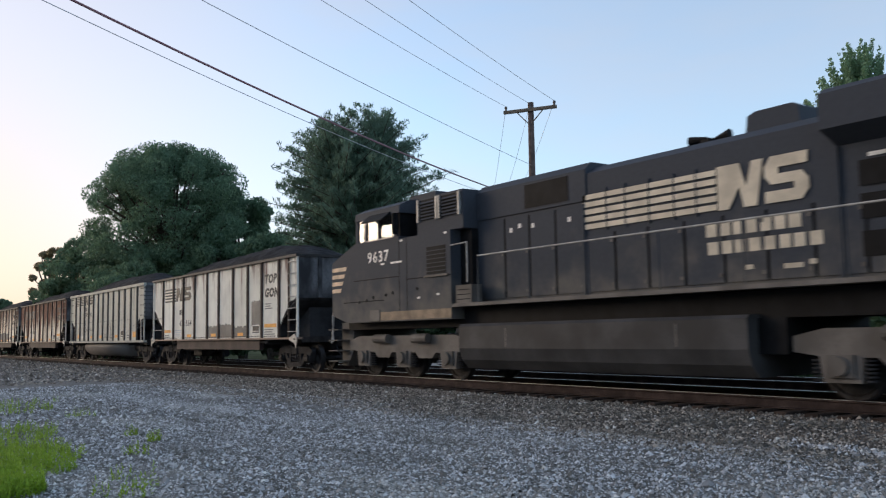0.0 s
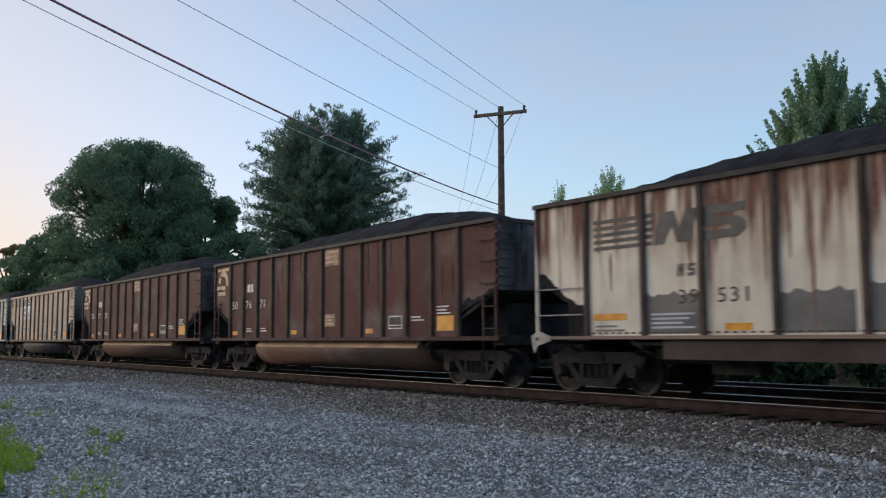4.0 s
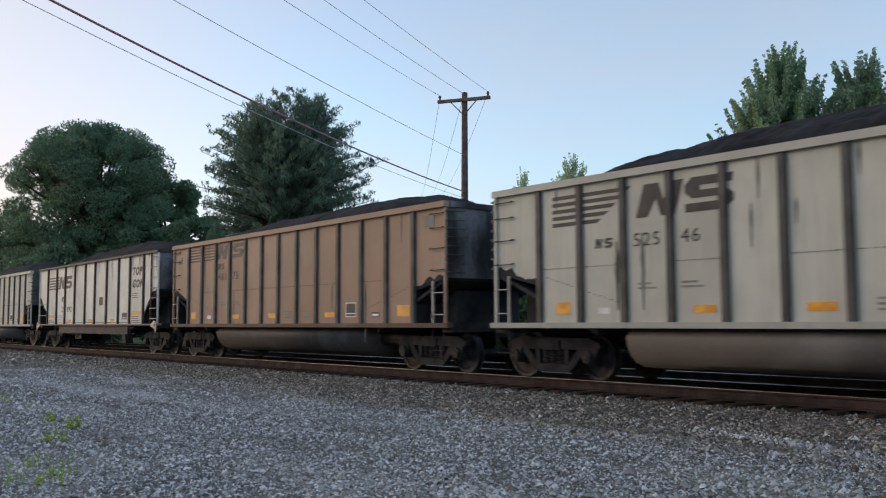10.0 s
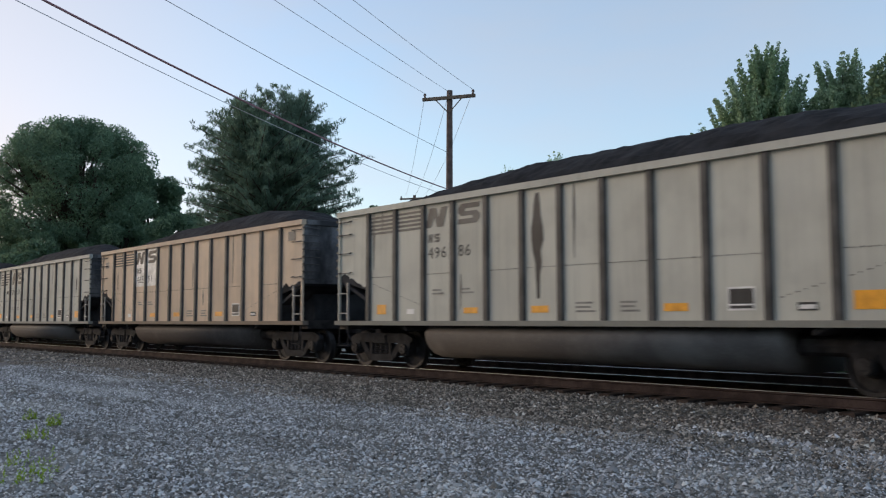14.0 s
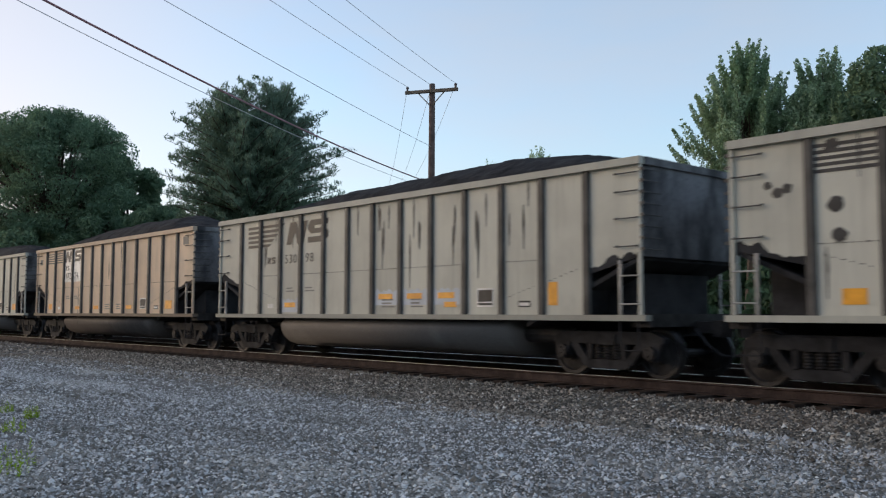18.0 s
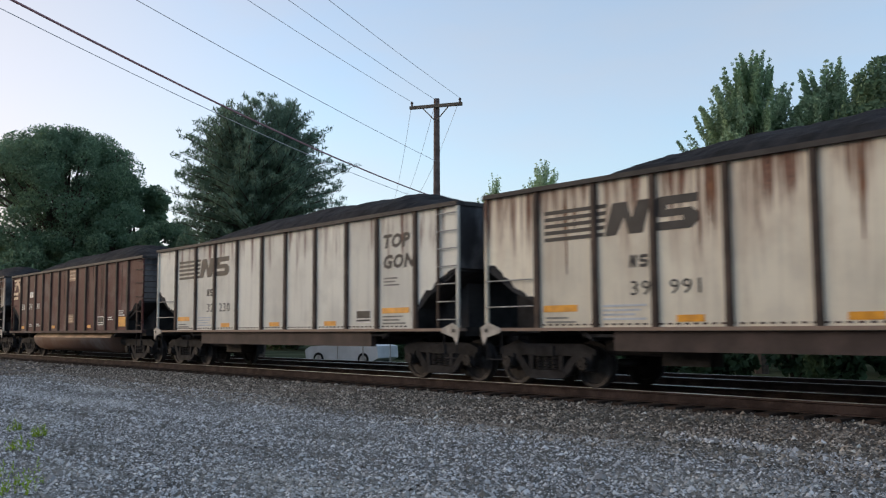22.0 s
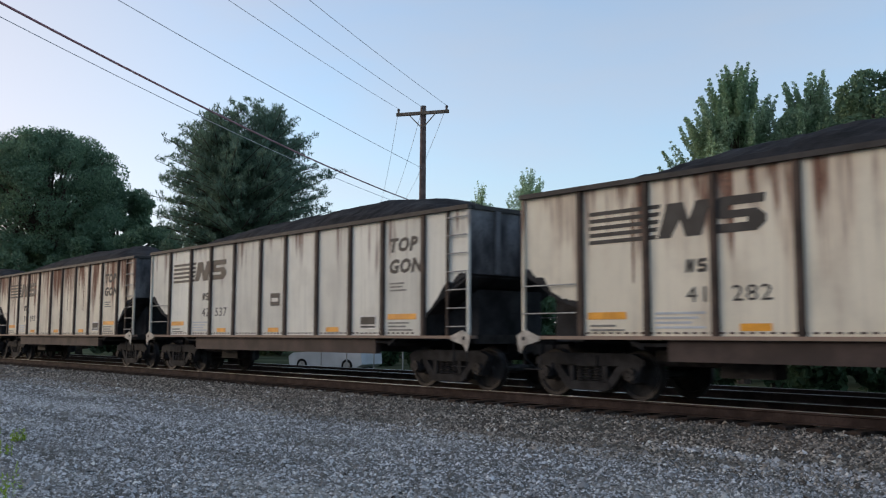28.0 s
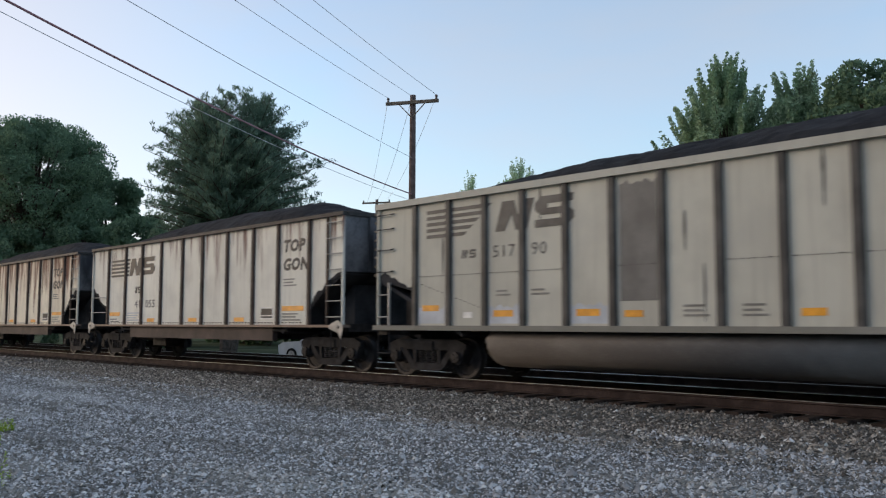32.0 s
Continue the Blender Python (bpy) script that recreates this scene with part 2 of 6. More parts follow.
M["loco_dust"] = plain("dusty_grey", (0.165, 0.148, 0.132), 0.6, 0, 0.35, 1.2)
M["loco_rail"] = plain("brass_dust", (0.20, 0.145, 0.095), 0.6, 0.1, 0.4)
M["grille"] = plain("grille_black", (0.010, 0.010, 0.011), 0.7, 0, 0.4)
M["glass"] = nodes("cab_glass")[0]
M["rail"] = plain("rail_rust", (0.062, 0.043, 0.038), 0.8, 0, 0.45, 3.0, 0.5)
M["railtop"] = plain("rail_head", (0.78, 0.78, 0.78), 0.34, 1.0, 0.15)
M["tie"] = plain("weathered_tie", (0.060, 0.044, 0.036), 0.9, 0, 0.5, 4.0, 0.6)
M["pole"] = plain("pole_wood", (0.15, 0.110, 0.098), 0.85, 0, 0.4, 4.0, 0.5)
M["arm"] = plain("crossarm_wood", (0.20, 0.16, 0.125), 0.85, 0, 0.4, 4.0, 0.5)
M["wire"] = nodes("wire")[0]
M["wire"].node_tree.nodes["Principled BSDF"].inputs["Base Color"].default_value = (0.55, 0.55, 0.58, 1)
M["cable"] = nodes("cable")[0]
M["cable"].node_tree.nodes["Principled BSDF"].inputs["Base Color"].default_value = (0.34, 0.17, 0.19, 1)
M["porcelain"] = plain("insulator", (0.08, 0.05, 0.04), 0.25, 0, 0.2)
M["bark"] = plain("bark", (0.085, 0.065, 0.050), 0.95, 0, 0.5, 6.0, 0.8)
for k in ("coal", "soot_shade", "end", "truck", "steel", "tank", "loco_dust", "grille", "wheel", "rail", "tie", "arm", "pole"):
    M[k].node_tree.nodes["Principled BSDF"].inputs["Specular IOR Level"].default_value = 0.15
g = M["glass"].node_tree.nodes["Principled BSDF"]
g.inputs["Base Color"].default_value = (0.92, 0.95, 0.92, 1)
g.inputs["Roughness"].default_value, g.inputs["Transmission Weight"].default_value = 0.02, 1.0


def leaf_mat(name, color, tip):
    m, nt, bsdf = nodes(name)
    geo = nt.nodes.new("ShaderNodeNewGeometry")
    vec, _ = coords(nt)
    big = noise_of(nt, vec, 0.35, 3.0)
    c = mix(nt, geo.outputs["Random Per Island"], tuple(v * 0.6 for v in color), tip)
    c = mix(nt, ramp(nt, big, 0.35, 0.7), c, color)
    nt.links.new(c, bsdf.inputs["Base Color"])
    bsdf.inputs["Roughness"].default_value, bsdf.inputs["Specular IOR Level"].default_value = 0.6, 0.12
    trans = nt.nodes.new("ShaderNodeBsdfTranslucent")
    nt.links.new(c, trans.inputs["Color"])
    both = nt.nodes.new("ShaderNodeMixShader")
    both.inputs[0].default_value = 0.45
    nt.links.new(bsdf.outputs[0], both.inputs[1])
    nt.links.new(trans.outputs[0], both.inputs[2])
    nt.links.new(both.outputs[0], nt.nodes["Material Output"].inputs["Surface"])
    return m


M["leaf"] = leaf_mat("broad_leaf", (0.145, 0.235, 0.150), (0.24, 0.35, 0.205))
# darker copy of the broad leaf: the shrubs' shade is in the colour
M["leaf_shade"] = leaf_mat("shaded_leaf", (0.075, 0.130, 0.075), (0.12, 0.20, 0.10))
M["leaf_fresh"] = leaf_mat("fresh_leaf", (0.24, 0.36, 0.21), (0.62, 0.76, 0.52))
# lighter copy of the fresh leaf, with the light put into the colour
M["leaf_pale"] = leaf_mat("lit_leaf", (0.42, 0.55, 0.33), (0.62, 0.74, 0.50))
# warm evening light is painted into this leaf colour
M["leaf_warm"] = leaf_mat("warm_lit_leaf", (0.34, 0.28, 0.16), (0.50, 0.41, 0.25))
M["needle"] = leaf_mat("pine_needle", (0.145, 0.225, 0.165), (0.24, 0.34, 0.225))
M["weed"] = leaf_mat("weed_leaf", (0.30, 0.46, 0.05), (0.50, 0.66, 0.12))


def gravel_mat():
    m, nt, bsdf = nodes("crushed_stone")
    vec, _ = coords(nt, jitter=False)
    v = nt.nodes.new("ShaderNodeTexVoronoi")
    v.inputs["Scale"].default_value = 22.0
    nt.links.new(vec, v.inputs["Vector"])
    sep = nt.nodes.new("ShaderNodeSeparateColor")
    nt.links.new(v.outputs["Color"], sep.inputs[0])
    patch = noise_of(nt, vec, 0.35, 4.0)
    fine = noise_of(nt, vec, 60.0, 2.0)
    # base darkened so the gaps between loose stones read as shade
    c = mix(nt, sep.outputs[0], (0.06, 0.058, 0.052), (0.27, 0.265, 0.24))
    c = mix(nt, ramp(nt, patch, 0.35, 0.7), c, (0.15, 0.147, 0.135))
    c = mix(nt, math_node(nt, "MULTIPLY", fine, 0.35), c, (0.05, 0.05, 0.052))
    nt.links.new(c, bsdf.inputs["Base Color"])
    bsdf.inputs["Roughness"].default_value = 0.75
    bump(nt, bsdf, v.outputs["Distance"], 0.9, 0.03)
    return m


def stone_mat(name, dark, light, dust):
    m, nt, bsdf = nodes(name)
    geo = nt.nodes.new("ShaderNodeNewGeometry")
    vec, _ = coords(nt, (0.45, 1.3, 1.0), jitter=False)
    patch = noise_of(nt, vec, 0.55, 4.0)
    r = geo.outputs["Random Per Island"]
    c = mix(nt, math_node(nt, "POWER", r, 2.2), tuple(v * 0.5 for v in dark), tuple(min(0.85, v * 1.25) for v in light))
    c = mix(nt, ramp(nt, r, 0.970, 0.985), c, (0.86, 0.84, 0.77))
    c = mix(nt, math_node(nt, "MULTIPLY", ramp(nt, patch, 0.46, 0.68), 0.30), c, dust)
    earth = noise_of(nt, vec, 0.9, 5.0)
    c = mix(nt, math_node(nt, "MULTIPLY", ramp(nt, earth, 0.48, 0.70), 0.45), c, (0.13, 0.122, 0.098))
    face, _ = coords(nt, jitter=False)
    grain = noise_of(nt, face, 90.0, 2.0)
    c = mix(nt, math_node(nt, "MULTIPLY", ramp(nt, grain, 0.5, 0.7), 0.3), c, (0.06, 0.058, 0.052))
    nt.links.new(c, bsdf.inputs["Base Color"])
    bsdf.inputs["Roughness"].default_value = 0.85
    bsdf.inputs["Specular IOR Level"].default_value = 0.25
    return m


def loco_paint():
    """Black paint with road dust lying thicker low down on the body."""
    m, nt, bsdf = nodes("locomotive_black")
    vec, tc = coords(nt, jitter=False)
    xyz = nt.nodes.new("ShaderNodeSeparateXYZ")
    nt.links.new(tc.outputs["Object"], xyz.inputs[0])
    n1, n2 = noise_of(nt, vec, 1.2, 5.0), noise_of(nt, vec, 14.0, 3.0)
    low = math_node(nt, "SUBTRACT", math_node(nt, "MULTIPLY", n1, 3.4), xyz.outputs[2])
    dust = ramp(nt, low, -1.1, 0.5)
    c = mix(nt, n2, (0.048, 0.053, 0.064), (0.068, 0.074, 0.087))
    c = mix(nt, math_node(nt, "MULTIPLY", dust, 0.75), c, (0.175, 0.158, 0.135))
    nt.links.new(c, bsdf.inputs["Base Color"])
    bsdf.inputs["Roughness"].default_value, bsdf.inputs["Specular IOR Level"].default_value = 0.6, 0.06
    bump(nt, bsdf, n1, 0.12, 0.03)
    return m


M["loco_body"] = loco_paint()
M["gravel"] = gravel_mat()
M["chip"] = stone_mat("pale_chip", (0.45, 0.44, 0.42), (0.85, 0.84, 0.81), (0.7, 0.69, 0.66))
M["stone"] = stone_mat("loose_stone", (0.27, 0.255, 0.222), (0.96, 0.915, 0.80), (0.74, 0.71, 0.63))
M["ballast"] = stone_mat("ballast_stone", (0.125, 0.108, 0.090), (0.52, 0.46, 0.38), (0.22, 0.172, 0.135))
M["dirt"] = plain("far_ground", (0.085, 0.098, 0.060), 0.95, 0, 0.4, 0.2)
M["dirt"].node_tree.nodes["Principled BSDF"].inputs["Specular IOR Level"].default_value = 0.0


# ---- mesh tools ----
def box(bm, x0, x1, y0, y1, z0, z1):
    v = [bm.verts.new((x, y, z)) for x in (x0, x1) for y in (y0, y1) for z in (z0, z1)]
    for f in ((0, 1, 3, 2), (4, 6, 7, 5), (0, 4, 5, 1), (2, 3, 7, 6), (0, 2, 6, 4), (1, 5, 7, 3)):
        bm.faces.new([v[i] for i in f])


def prism(bm, pts, a, b, axis="y"):
    """Extrude a polygon between a and b. axis y: pts are (x, z); x: (y, z); z: (x, y)."""
    def at(p, d):
        return {"y": (p[0], d, p[1]), "x": (d, p[0], p[1]), "z": (p[0], p[1], d)}[axis]
    lo, hi = [bm.verts.new(at(p, a)) for p in pts], [bm.verts.new(at(p, b)) for p in pts]
    n = len(pts)
    bm.faces.new(lo[::-1])
    bm.faces.new(hi)
    for i in range(n):
        j = (i + 1) % n
        bm.faces.new((lo[i], lo[j], hi[j], hi[i]))


def tube(bm, p0, p1, r, n=8, r1=None):
    p0, p1 = Vector(p0), Vector(p1)
    r1 = r if r1 is None else r1
    q = (p1 - p0).to_track_quat("Z", "Y").to_matrix()
    rings = []
    for p, rr in ((p0, r), (p1, r1)):
        rings.append([bm.verts.new(p + q @ Vector((rr * math.cos(a), rr * math.sin(a), 0))) for a in [2 * math.pi * i / n for i in range(n)]])
    for i in range(n):
        j = (i + 1) % n
        bm.faces.new((rings[0][i], rings[0][j], rings[1][j], rings[1][i]))
    bm.faces.new(rings[0][::-1])
    bm.faces.new(rings[1])


def lathe(bm, profile, n=28, centre=(0, 0, 0)):
    """Turn (radius, y) pairs round the y axis."""
    cx, cy, cz = centre
    rings = []
    for r, y in profile:
        rings.append([bm.verts.new((cx + r * math.cos(2 * math.pi * i / n), cy + y, cz + r * math.sin(2 * math.pi * i / n))) for i in range(n)])
    for a, b in zip(rings, rings[1:]):
        for i in range(n):
            j = (i + 1) % n
            bm.faces.new((a[i], a[j], b[j], b[i]))
    bm.faces.new(rings[0][::-1])
    bm.faces.new(rings[-1])


def mesh_of(name, bm, mat, smooth=False):
    bmesh.ops.recalc_face_normals(bm, faces=bm.faces)
    me = bpy.data.meshes.new(name)
    bm.to_mesh(me)
    bm.free()
    me.materials.append(M[mat])
    if smooth:
        me.shade_smooth()
    return me


def build(name, mat, fill, smooth=False):
    bm = bmesh.new()
    fill(bm)
    return mesh_of(name, bm, mat, smooth)


def boxes(name, mat, *dims):
    return build(name, mat, lambda bm: [box(bm, *d) for d in dims])


def part(name, me, parent, label="", color=None):
    ob = new(name, me)
    ob.parent = parent
    if label:
        ob["label"] = label
    if color:
        ob.color = color
    return ob


def part_list(name, mat, verts, faces):
    me = bpy.data.meshes.new(name)
    me.from_pydata(verts, [], faces)
    me.materials.append(M[mat])
    return me


TEXT_CACHE = {}


def text_mesh(body, mat, height, shear=0.0, width=1.0, bold=0.0):
    """Upright lettering that faces -y, its lower left corner at the origin."""
    key = (body, mat, height, shear, width)
    if key not in TEXT_CACHE:
        cu = bpy.data.curves.new("lettering", "FONT")
        cu.body, cu.size, cu.shear, cu.resolution_u = body, height / 0.70, shear, 2
        cu.extrude, cu.offset = 0.002, bold
        cu.space_line, cu.space_character = 0.85, 1.12
        ob = bpy.data.objects.new("lettering", cu)
        me = bpy.data.meshes.new_from_object(ob)
        bpy.data.objects.remove(ob)
        me.transform(Matrix.Diagonal((width, 1, 1, 1)))
        me.transform(Matrix.Rotation(radians(90), 4, "X"))
        me.materials.clear()
        me.materials.append(M[mat])
        TEXT_CACHE[key] = me
    return TEXT_CACHE[key]


# ---- ground and tracks ----
YC = 13.65            # centre of the near track
YB = YC + 3.85        # centre of the far track
PROFILE = ((-400, -0.50), (-30, -0.44), (0, -0.42), (7.5, -0.40), (10.6, -0.35), (12.15, -0.250), (15.2, -0.250), (15.6, -0.27), (16.0, -0.250), (19.0, -0.250),
           (20.6, -0.55), (30, -0.8), (60, -0.8), (2500, -0.8))


def ground_z(y):
    for (a, za), (b, zb) in zip(PROFILE, PROFILE[1:]):
        if a <= y <= b:
            return za + (zb - za) * (y - a) / (b - a)
    return -0.8


def ground():
    xs = [-2500, -400, -120] + [-70 + 2 * i for i in range(46)] + [60, 400, 2500]
    ys = sorted({p[0] for p in PROFILE} | {-10, -5, 2, 4, 6, 9, 25, 40, 200})
    verts = [(x, y, ground_z(y) + (0.03 * noise.noise((x * 0.2, y * 0.3, 0)) if -70 <= x <= 22 and y < 10 else 0)) for x in xs for y in ys]
    n = len(ys)
    faces = [(i * n + j, (i + 1) * n + j, (i + 1) * n + j + 1, i * n + j + 1) for i in range(len(xs) - 1) for j in range(n - 1)]
    me = part_list("ground", "gravel", verts, faces)
    me.materials.append(M["dirt"])
    for p in me.polygons:
        p.material_index = 1 if p.center.y > 20.5 or p.center.y < -10 or abs(p.center.x) > 125 else 0
    tagged(new("ground", me), "grey crushed-stone ground running up to the tracks", "ground", kind="structure")


ground()


def rail_profile(bm, x0, x1, y):
    pts = [(-0.075, -0.185), (0.075, -0.185), (0.075, -0.172), (0.012, -0.155), (0.012, -0.045), (0.036, -0.035), (0.036, -0.006), (-0.036, -0.006), (-0.036, -0.035),
           (-0.012, -0.045), (-0.012, -0.155), (-0.075, -0.172)]
    prism(bm, [(y + p[0], p[1]) for p in pts], x0, x1, "x")


TRACK = []
for yc, name in ((YC, "near"), (YB, "far")):
    root = tagged(new("railway_track"), "rusty steel rails on weathered wooden ties in ballast", "track", kind="structure")
    TRACK.append(root)
    for s in (-1, 1):
        r = part("rail", build("rail", "rail", lambda bm: rail_profile(bm, -420, 160, yc + s * 0.755)), root)
        part("rail_head", boxes("rail_head", "railtop", (-420, 160, yc + s * 0.755 - 0.034, yc + s * 0.755 + 0.034, -0.006, 0.0)), r, "polished running surface")


# ---- the train ----
# run of the train: metres at a time, nearly even
def run(t):
    u = t / 32.0
    return -0.06 + 595.27 * u + 6.28 * u * u - 1.11 * u ** 3


SIDE = -1.55          # outer plane of the ribs in a car's own space
SKIN = -1.49          # side sheets
TYPES = {
    "tub": dict(length=14.58, first=1.24, step=1.012, ribs=13, top=3.72, cut=((2.08, 1.83), (2.08, 1.83)), sill=(0.99, 1.09),
                shift=(0.01, 0.02, 0.01, -0.03, -0.03, -0.04, -0.08, -0.09, -0.09, -0.06, -0.04, -0.02, 0.02)),
    "red": dict(length=14.92, first=1.32, step=1.022, ribs=13, top=3.62, cut=((2.10, 1.66), (2.10, 1.66)), sill=(1.02, 1.11)),
    "flat": dict(length=14.65, first=1.35, step=1.311, ribs=10, top=3.70, cut=((2.26, 1.66), (2.34, 1.52)), sill=(1.04, 1.10),
                 shift=(0.03, 0.08, 0.0, 0.03, 0.11, 0.01, 0.10, 0.14, 0.03, 0.09)),
}


def rib_places(k):
    T = TYPES[k]
    return [T["first"] + i * T["step"] + (T["shift"][i] if "shift" in T else 0.0) for i in range(T["ribs"])]


def truck_meshes():
    def frame_fill(bm):
        for side in (-1,):
            y0, y1 = -0.07, 0.07
            prism(bm, [(-1.2, 0.60), (-1.2, 0.70), (-0.95, 0.80), (0.95, 0.80), (1.2, 0.70), (1.2, 0.60), (0.45, 0.58), (-0.45, 0.58)], y0, y1)
            prism(bm, [(-0.50, 0.20), (-0.40, 0.15), (0.40, 0.15), (0.50, 0.20), (0.45, 0.31), (-0.45, 0.31)], y0, y1)
            for s in (-1, 1):
                prism(bm, [(s * 0.86, 0.60), (s * 0.66, 0.60), (s * 0.36, 0.25), (s * 0.52, 0.22)], y0 + 0.01, y1 - 0.01)
                prism(bm, [(s * 1.17, 0.62), (s * 0.80, 0.62), (s * 0.83, 0.36), (s * 0.95, 0.30), (s * 1.07, 0.32)], y0 - 0.02, y1 + 0.02)
                prism(bm, [(s * 0.42, 0.60), (s * 0.32, 0.60), (s * 0.32, 0.29), (s * 0.42, 0.29)], y0, y1)
    out = {"side_frame": build("side_frame", "truck", frame_fill)}

    def spring_fill(bm):
        rings = [[bm.verts.new((r * math.cos(math.pi * j / 4), r * math.sin(math.pi * j / 4), 0.33 + 0.024 * i)) for j in range(8)] for i, r in enumerate((0.085, 0.062) * 5 + (0.085,))]
        for p, q in zip(rings, rings[1:]):
            for j in range(8):
                bm.faces.new((p[j], p[(j + 1) % 8], q[(j + 1) % 8], q[j]))
    out["coil_spring"] = build("coil_spring", "steel", spring_fill)
    out["truck"] = boxes("bolster", "truck", (-0.22, 0.22, -1.1, 1.1, 0.57, 0.76), (-0.3, 0.3, -0.35, 0.35, 0.76, 0.95), (-0.95, -0.85, -0.9, 0.9, 0.42, 0.50))

    def adapter_fill(bm):
        tube(bm, (0, -0.06, 0), (0, 0.06, 0), 0.115, 10)
        for a in range(3):
            tube(bm, (0.06 * math.cos(a * 2.1), -0.08, 0.06 * math.sin(a * 2.1)), (0.06 * math.cos(a * 2.1), 0.08, 0.06 * math.sin(a * 2.1)), 0.02, 6)
    out["bearing_cap"] = build("bearing_cap", "steel", adapter_fill)

    def wheel_fill(bm, r=0.43):
        for side in (-1, 1):
            prof = [(0.10, 0.09), (0.14, 0.085), (0.17, 0.045), (r - 0.09, 0.03), (r - 0.065, 0.062), (r - 0.005, 0.066), (r, 0.055), (r, -0.045), (r + 0.028, -0.06), (r + 0.02, -0.075), (r - 0.08, -0.07), (r - 0.1, -0.02), (0.15, -0.05), (0.1, -0.06)]
            lathe(bm, [(a, side * (0.755 + b)) for a, b in prof], 20)
        tube(bm, (0, -1.05, 0), (0, 1.05, 0), 0.082, 10)
    out["wheelset"] = build("wheelset", "wheel", wheel_fill)
    return out


TRUCK = truck_meshes()
WHEELS = []           # wheelset, its car's start, its own place along the car, radius, local pose


def add_truck(car, at, start):
    tr = part("truck", TRUCK["truck"], car)
    tr.location = (at, 0, 0)
    for side in (-1, 1):
        part("side_frame", TRUCK["side_frame"], tr).location = (0, side, 0)
        for d in (-0.19, 0, 0.19) if side < 0 else (-0.19,):
            part("coil_spring", TRUCK["coil_spring"], tr).location = (d, side, 0)
        for d in (-0.95, 0.95):
            part("bearing_cap", TRUCK["bearing_cap"], tr).location = (d, side * 1.10, 0.45)
    for s in (-0.95, 0.95):
        w = part("wheelset", TRUCK["wheelset"], tr)
        w.location = (s, 0, 0.43)
        WHEELS.append((w, start + at + s, 0.43, s))


def car_meshes(kind):
    """All meshes of one kind of car in its own space: (name, mesh, role)."""
    T = TYPES[kind]
    L, top = T["length"], T["top"]
    h = L / 2
    ribs = [u - h for u in rib_places(kind)]
    s0, s1 = T["sill"]
    out = []
    put = lambda name, me, role="": out.append((name, me, role))
    ct = top - (0.13 if kind == "tub" else 0.085)
    (le, li), (re_, ri) = T["cut"]
    rib_mat = "rib" if kind == "tub" else "rib_rust"
    for far in (1, -1):
        y_in, y_out = far * (SKIN + 0.012), far * SKIN
        a, b = sorted((y_in, y_out))
        if far == 1:
            edges = [-h + 0.02] + ribs + [h - 0.02]
            for i, (p, q) in enumerate(zip(edges, edges[1:])):
                if i == 0:
                    poly = [(p, ct), (q, ct), (q, li - 0.02), (p, le)]
                    if kind == "flat":
                        poly = [(p, ct), (q, ct), (q, li - 0.1), (p + 0.75, li + 0.12), (p, le)]
                elif i == len(edges) - 2:
                    poly = [(p, ct), (q, ct), (q, re_), (p, ri - 0.02)]
                    if kind == "flat":
                        poly = [(p, ct), (q, ct), (q, re_), (q - 0.55, re_ - 0.24), (p, ri - 0.1)]
                else:
                    poly = [(p, ct), (q, ct), (q, s1), (p, s1)]
                put("side_panel", build("side_panel", "paint", lambda bm: prism(bm, poly, a, b)), "paint")
        else:
            poly = [(-h + 0.02, ct), (h - 0.02, ct), (h - 0.02, re_), (ribs[-1], ri), (ribs[-1], s1), (ribs[0], s1), (ribs[0], li), (-h + 0.02, le)]
            put("side_sheet", build("side_sheet", "paint", lambda bm: prism(bm, poly, a, b)), "paint")
        w = 0.085 if kind == "tub" else 0.07
        rib_me = build("rib", rib_mat, lambda bm: prism(bm, [(-w, far * SKIN), (-w * 0.62, far * SIDE), (w * 0.62, far * SIDE), (w, far * SKIN)], s1, ct, "z"))
        for x in ribs:
            put("rib", rib_me, ("at", x))
        c0, c1 = sorted((far * (SIDE - 0.03), far * (SKIN + 0.06)))
        put("top_chord", build("top_chord", "paint" if kind == "tub" else "chord_dark", lambda bm: prism(bm, [(c0, ct), (c0 + 0.012, top), (c1 - 0.012, top), (c1, ct)], -h, h, "x")), "chord")
        c0, c1 = sorted((far * (SIDE - 0.02), far * (SKIN + 0.10)))
        put("side_sill", boxes("side_sill", "paint", (-h - 0.08, h + 0.08, c0, c1, s0, s1)), "sill")
    # ends, slope sheets, centre sill
    for e in (-1, 1):
        cutz = le if e < 0 else re_
        xo = e * (h - 0.02)
        a, b = sorted((xo, xo - e * 0.05))
        put("end_sheet", boxes("end_sheet", "end", (a, b, SKIN + 0.014, -SKIN - 0.014, cutz - 0.02, top - 0.02)), "end")
        a, b = sorted((xo + e * 0.045, xo - e * 0.1))
        put("end_chord", boxes("end_chord", "end" if kind == "tub" else "chord_dark", (a, b, SKIN + 0.07, -SKIN - 0.07, ct, top)), "chord")
        for y in (-0.75, 0.0, 0.75) if kind != "tub" else ():
            a, b = sorted((xo + e * 0.003, xo + e * 0.06))
            put("end_post", boxes("end_post", "end", (a, b, y - 0.06, y + 0.06, cutz, ct - 0.004)), "end")
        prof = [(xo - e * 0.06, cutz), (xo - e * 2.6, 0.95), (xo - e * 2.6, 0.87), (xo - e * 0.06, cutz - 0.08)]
        put("slope_sheet", build("slope_sheet", "soot_shade", lambda bm: prism(bm, prof, SKIN + 0.02, -SKIN - 0.02)), "")
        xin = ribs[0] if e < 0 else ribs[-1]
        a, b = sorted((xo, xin))
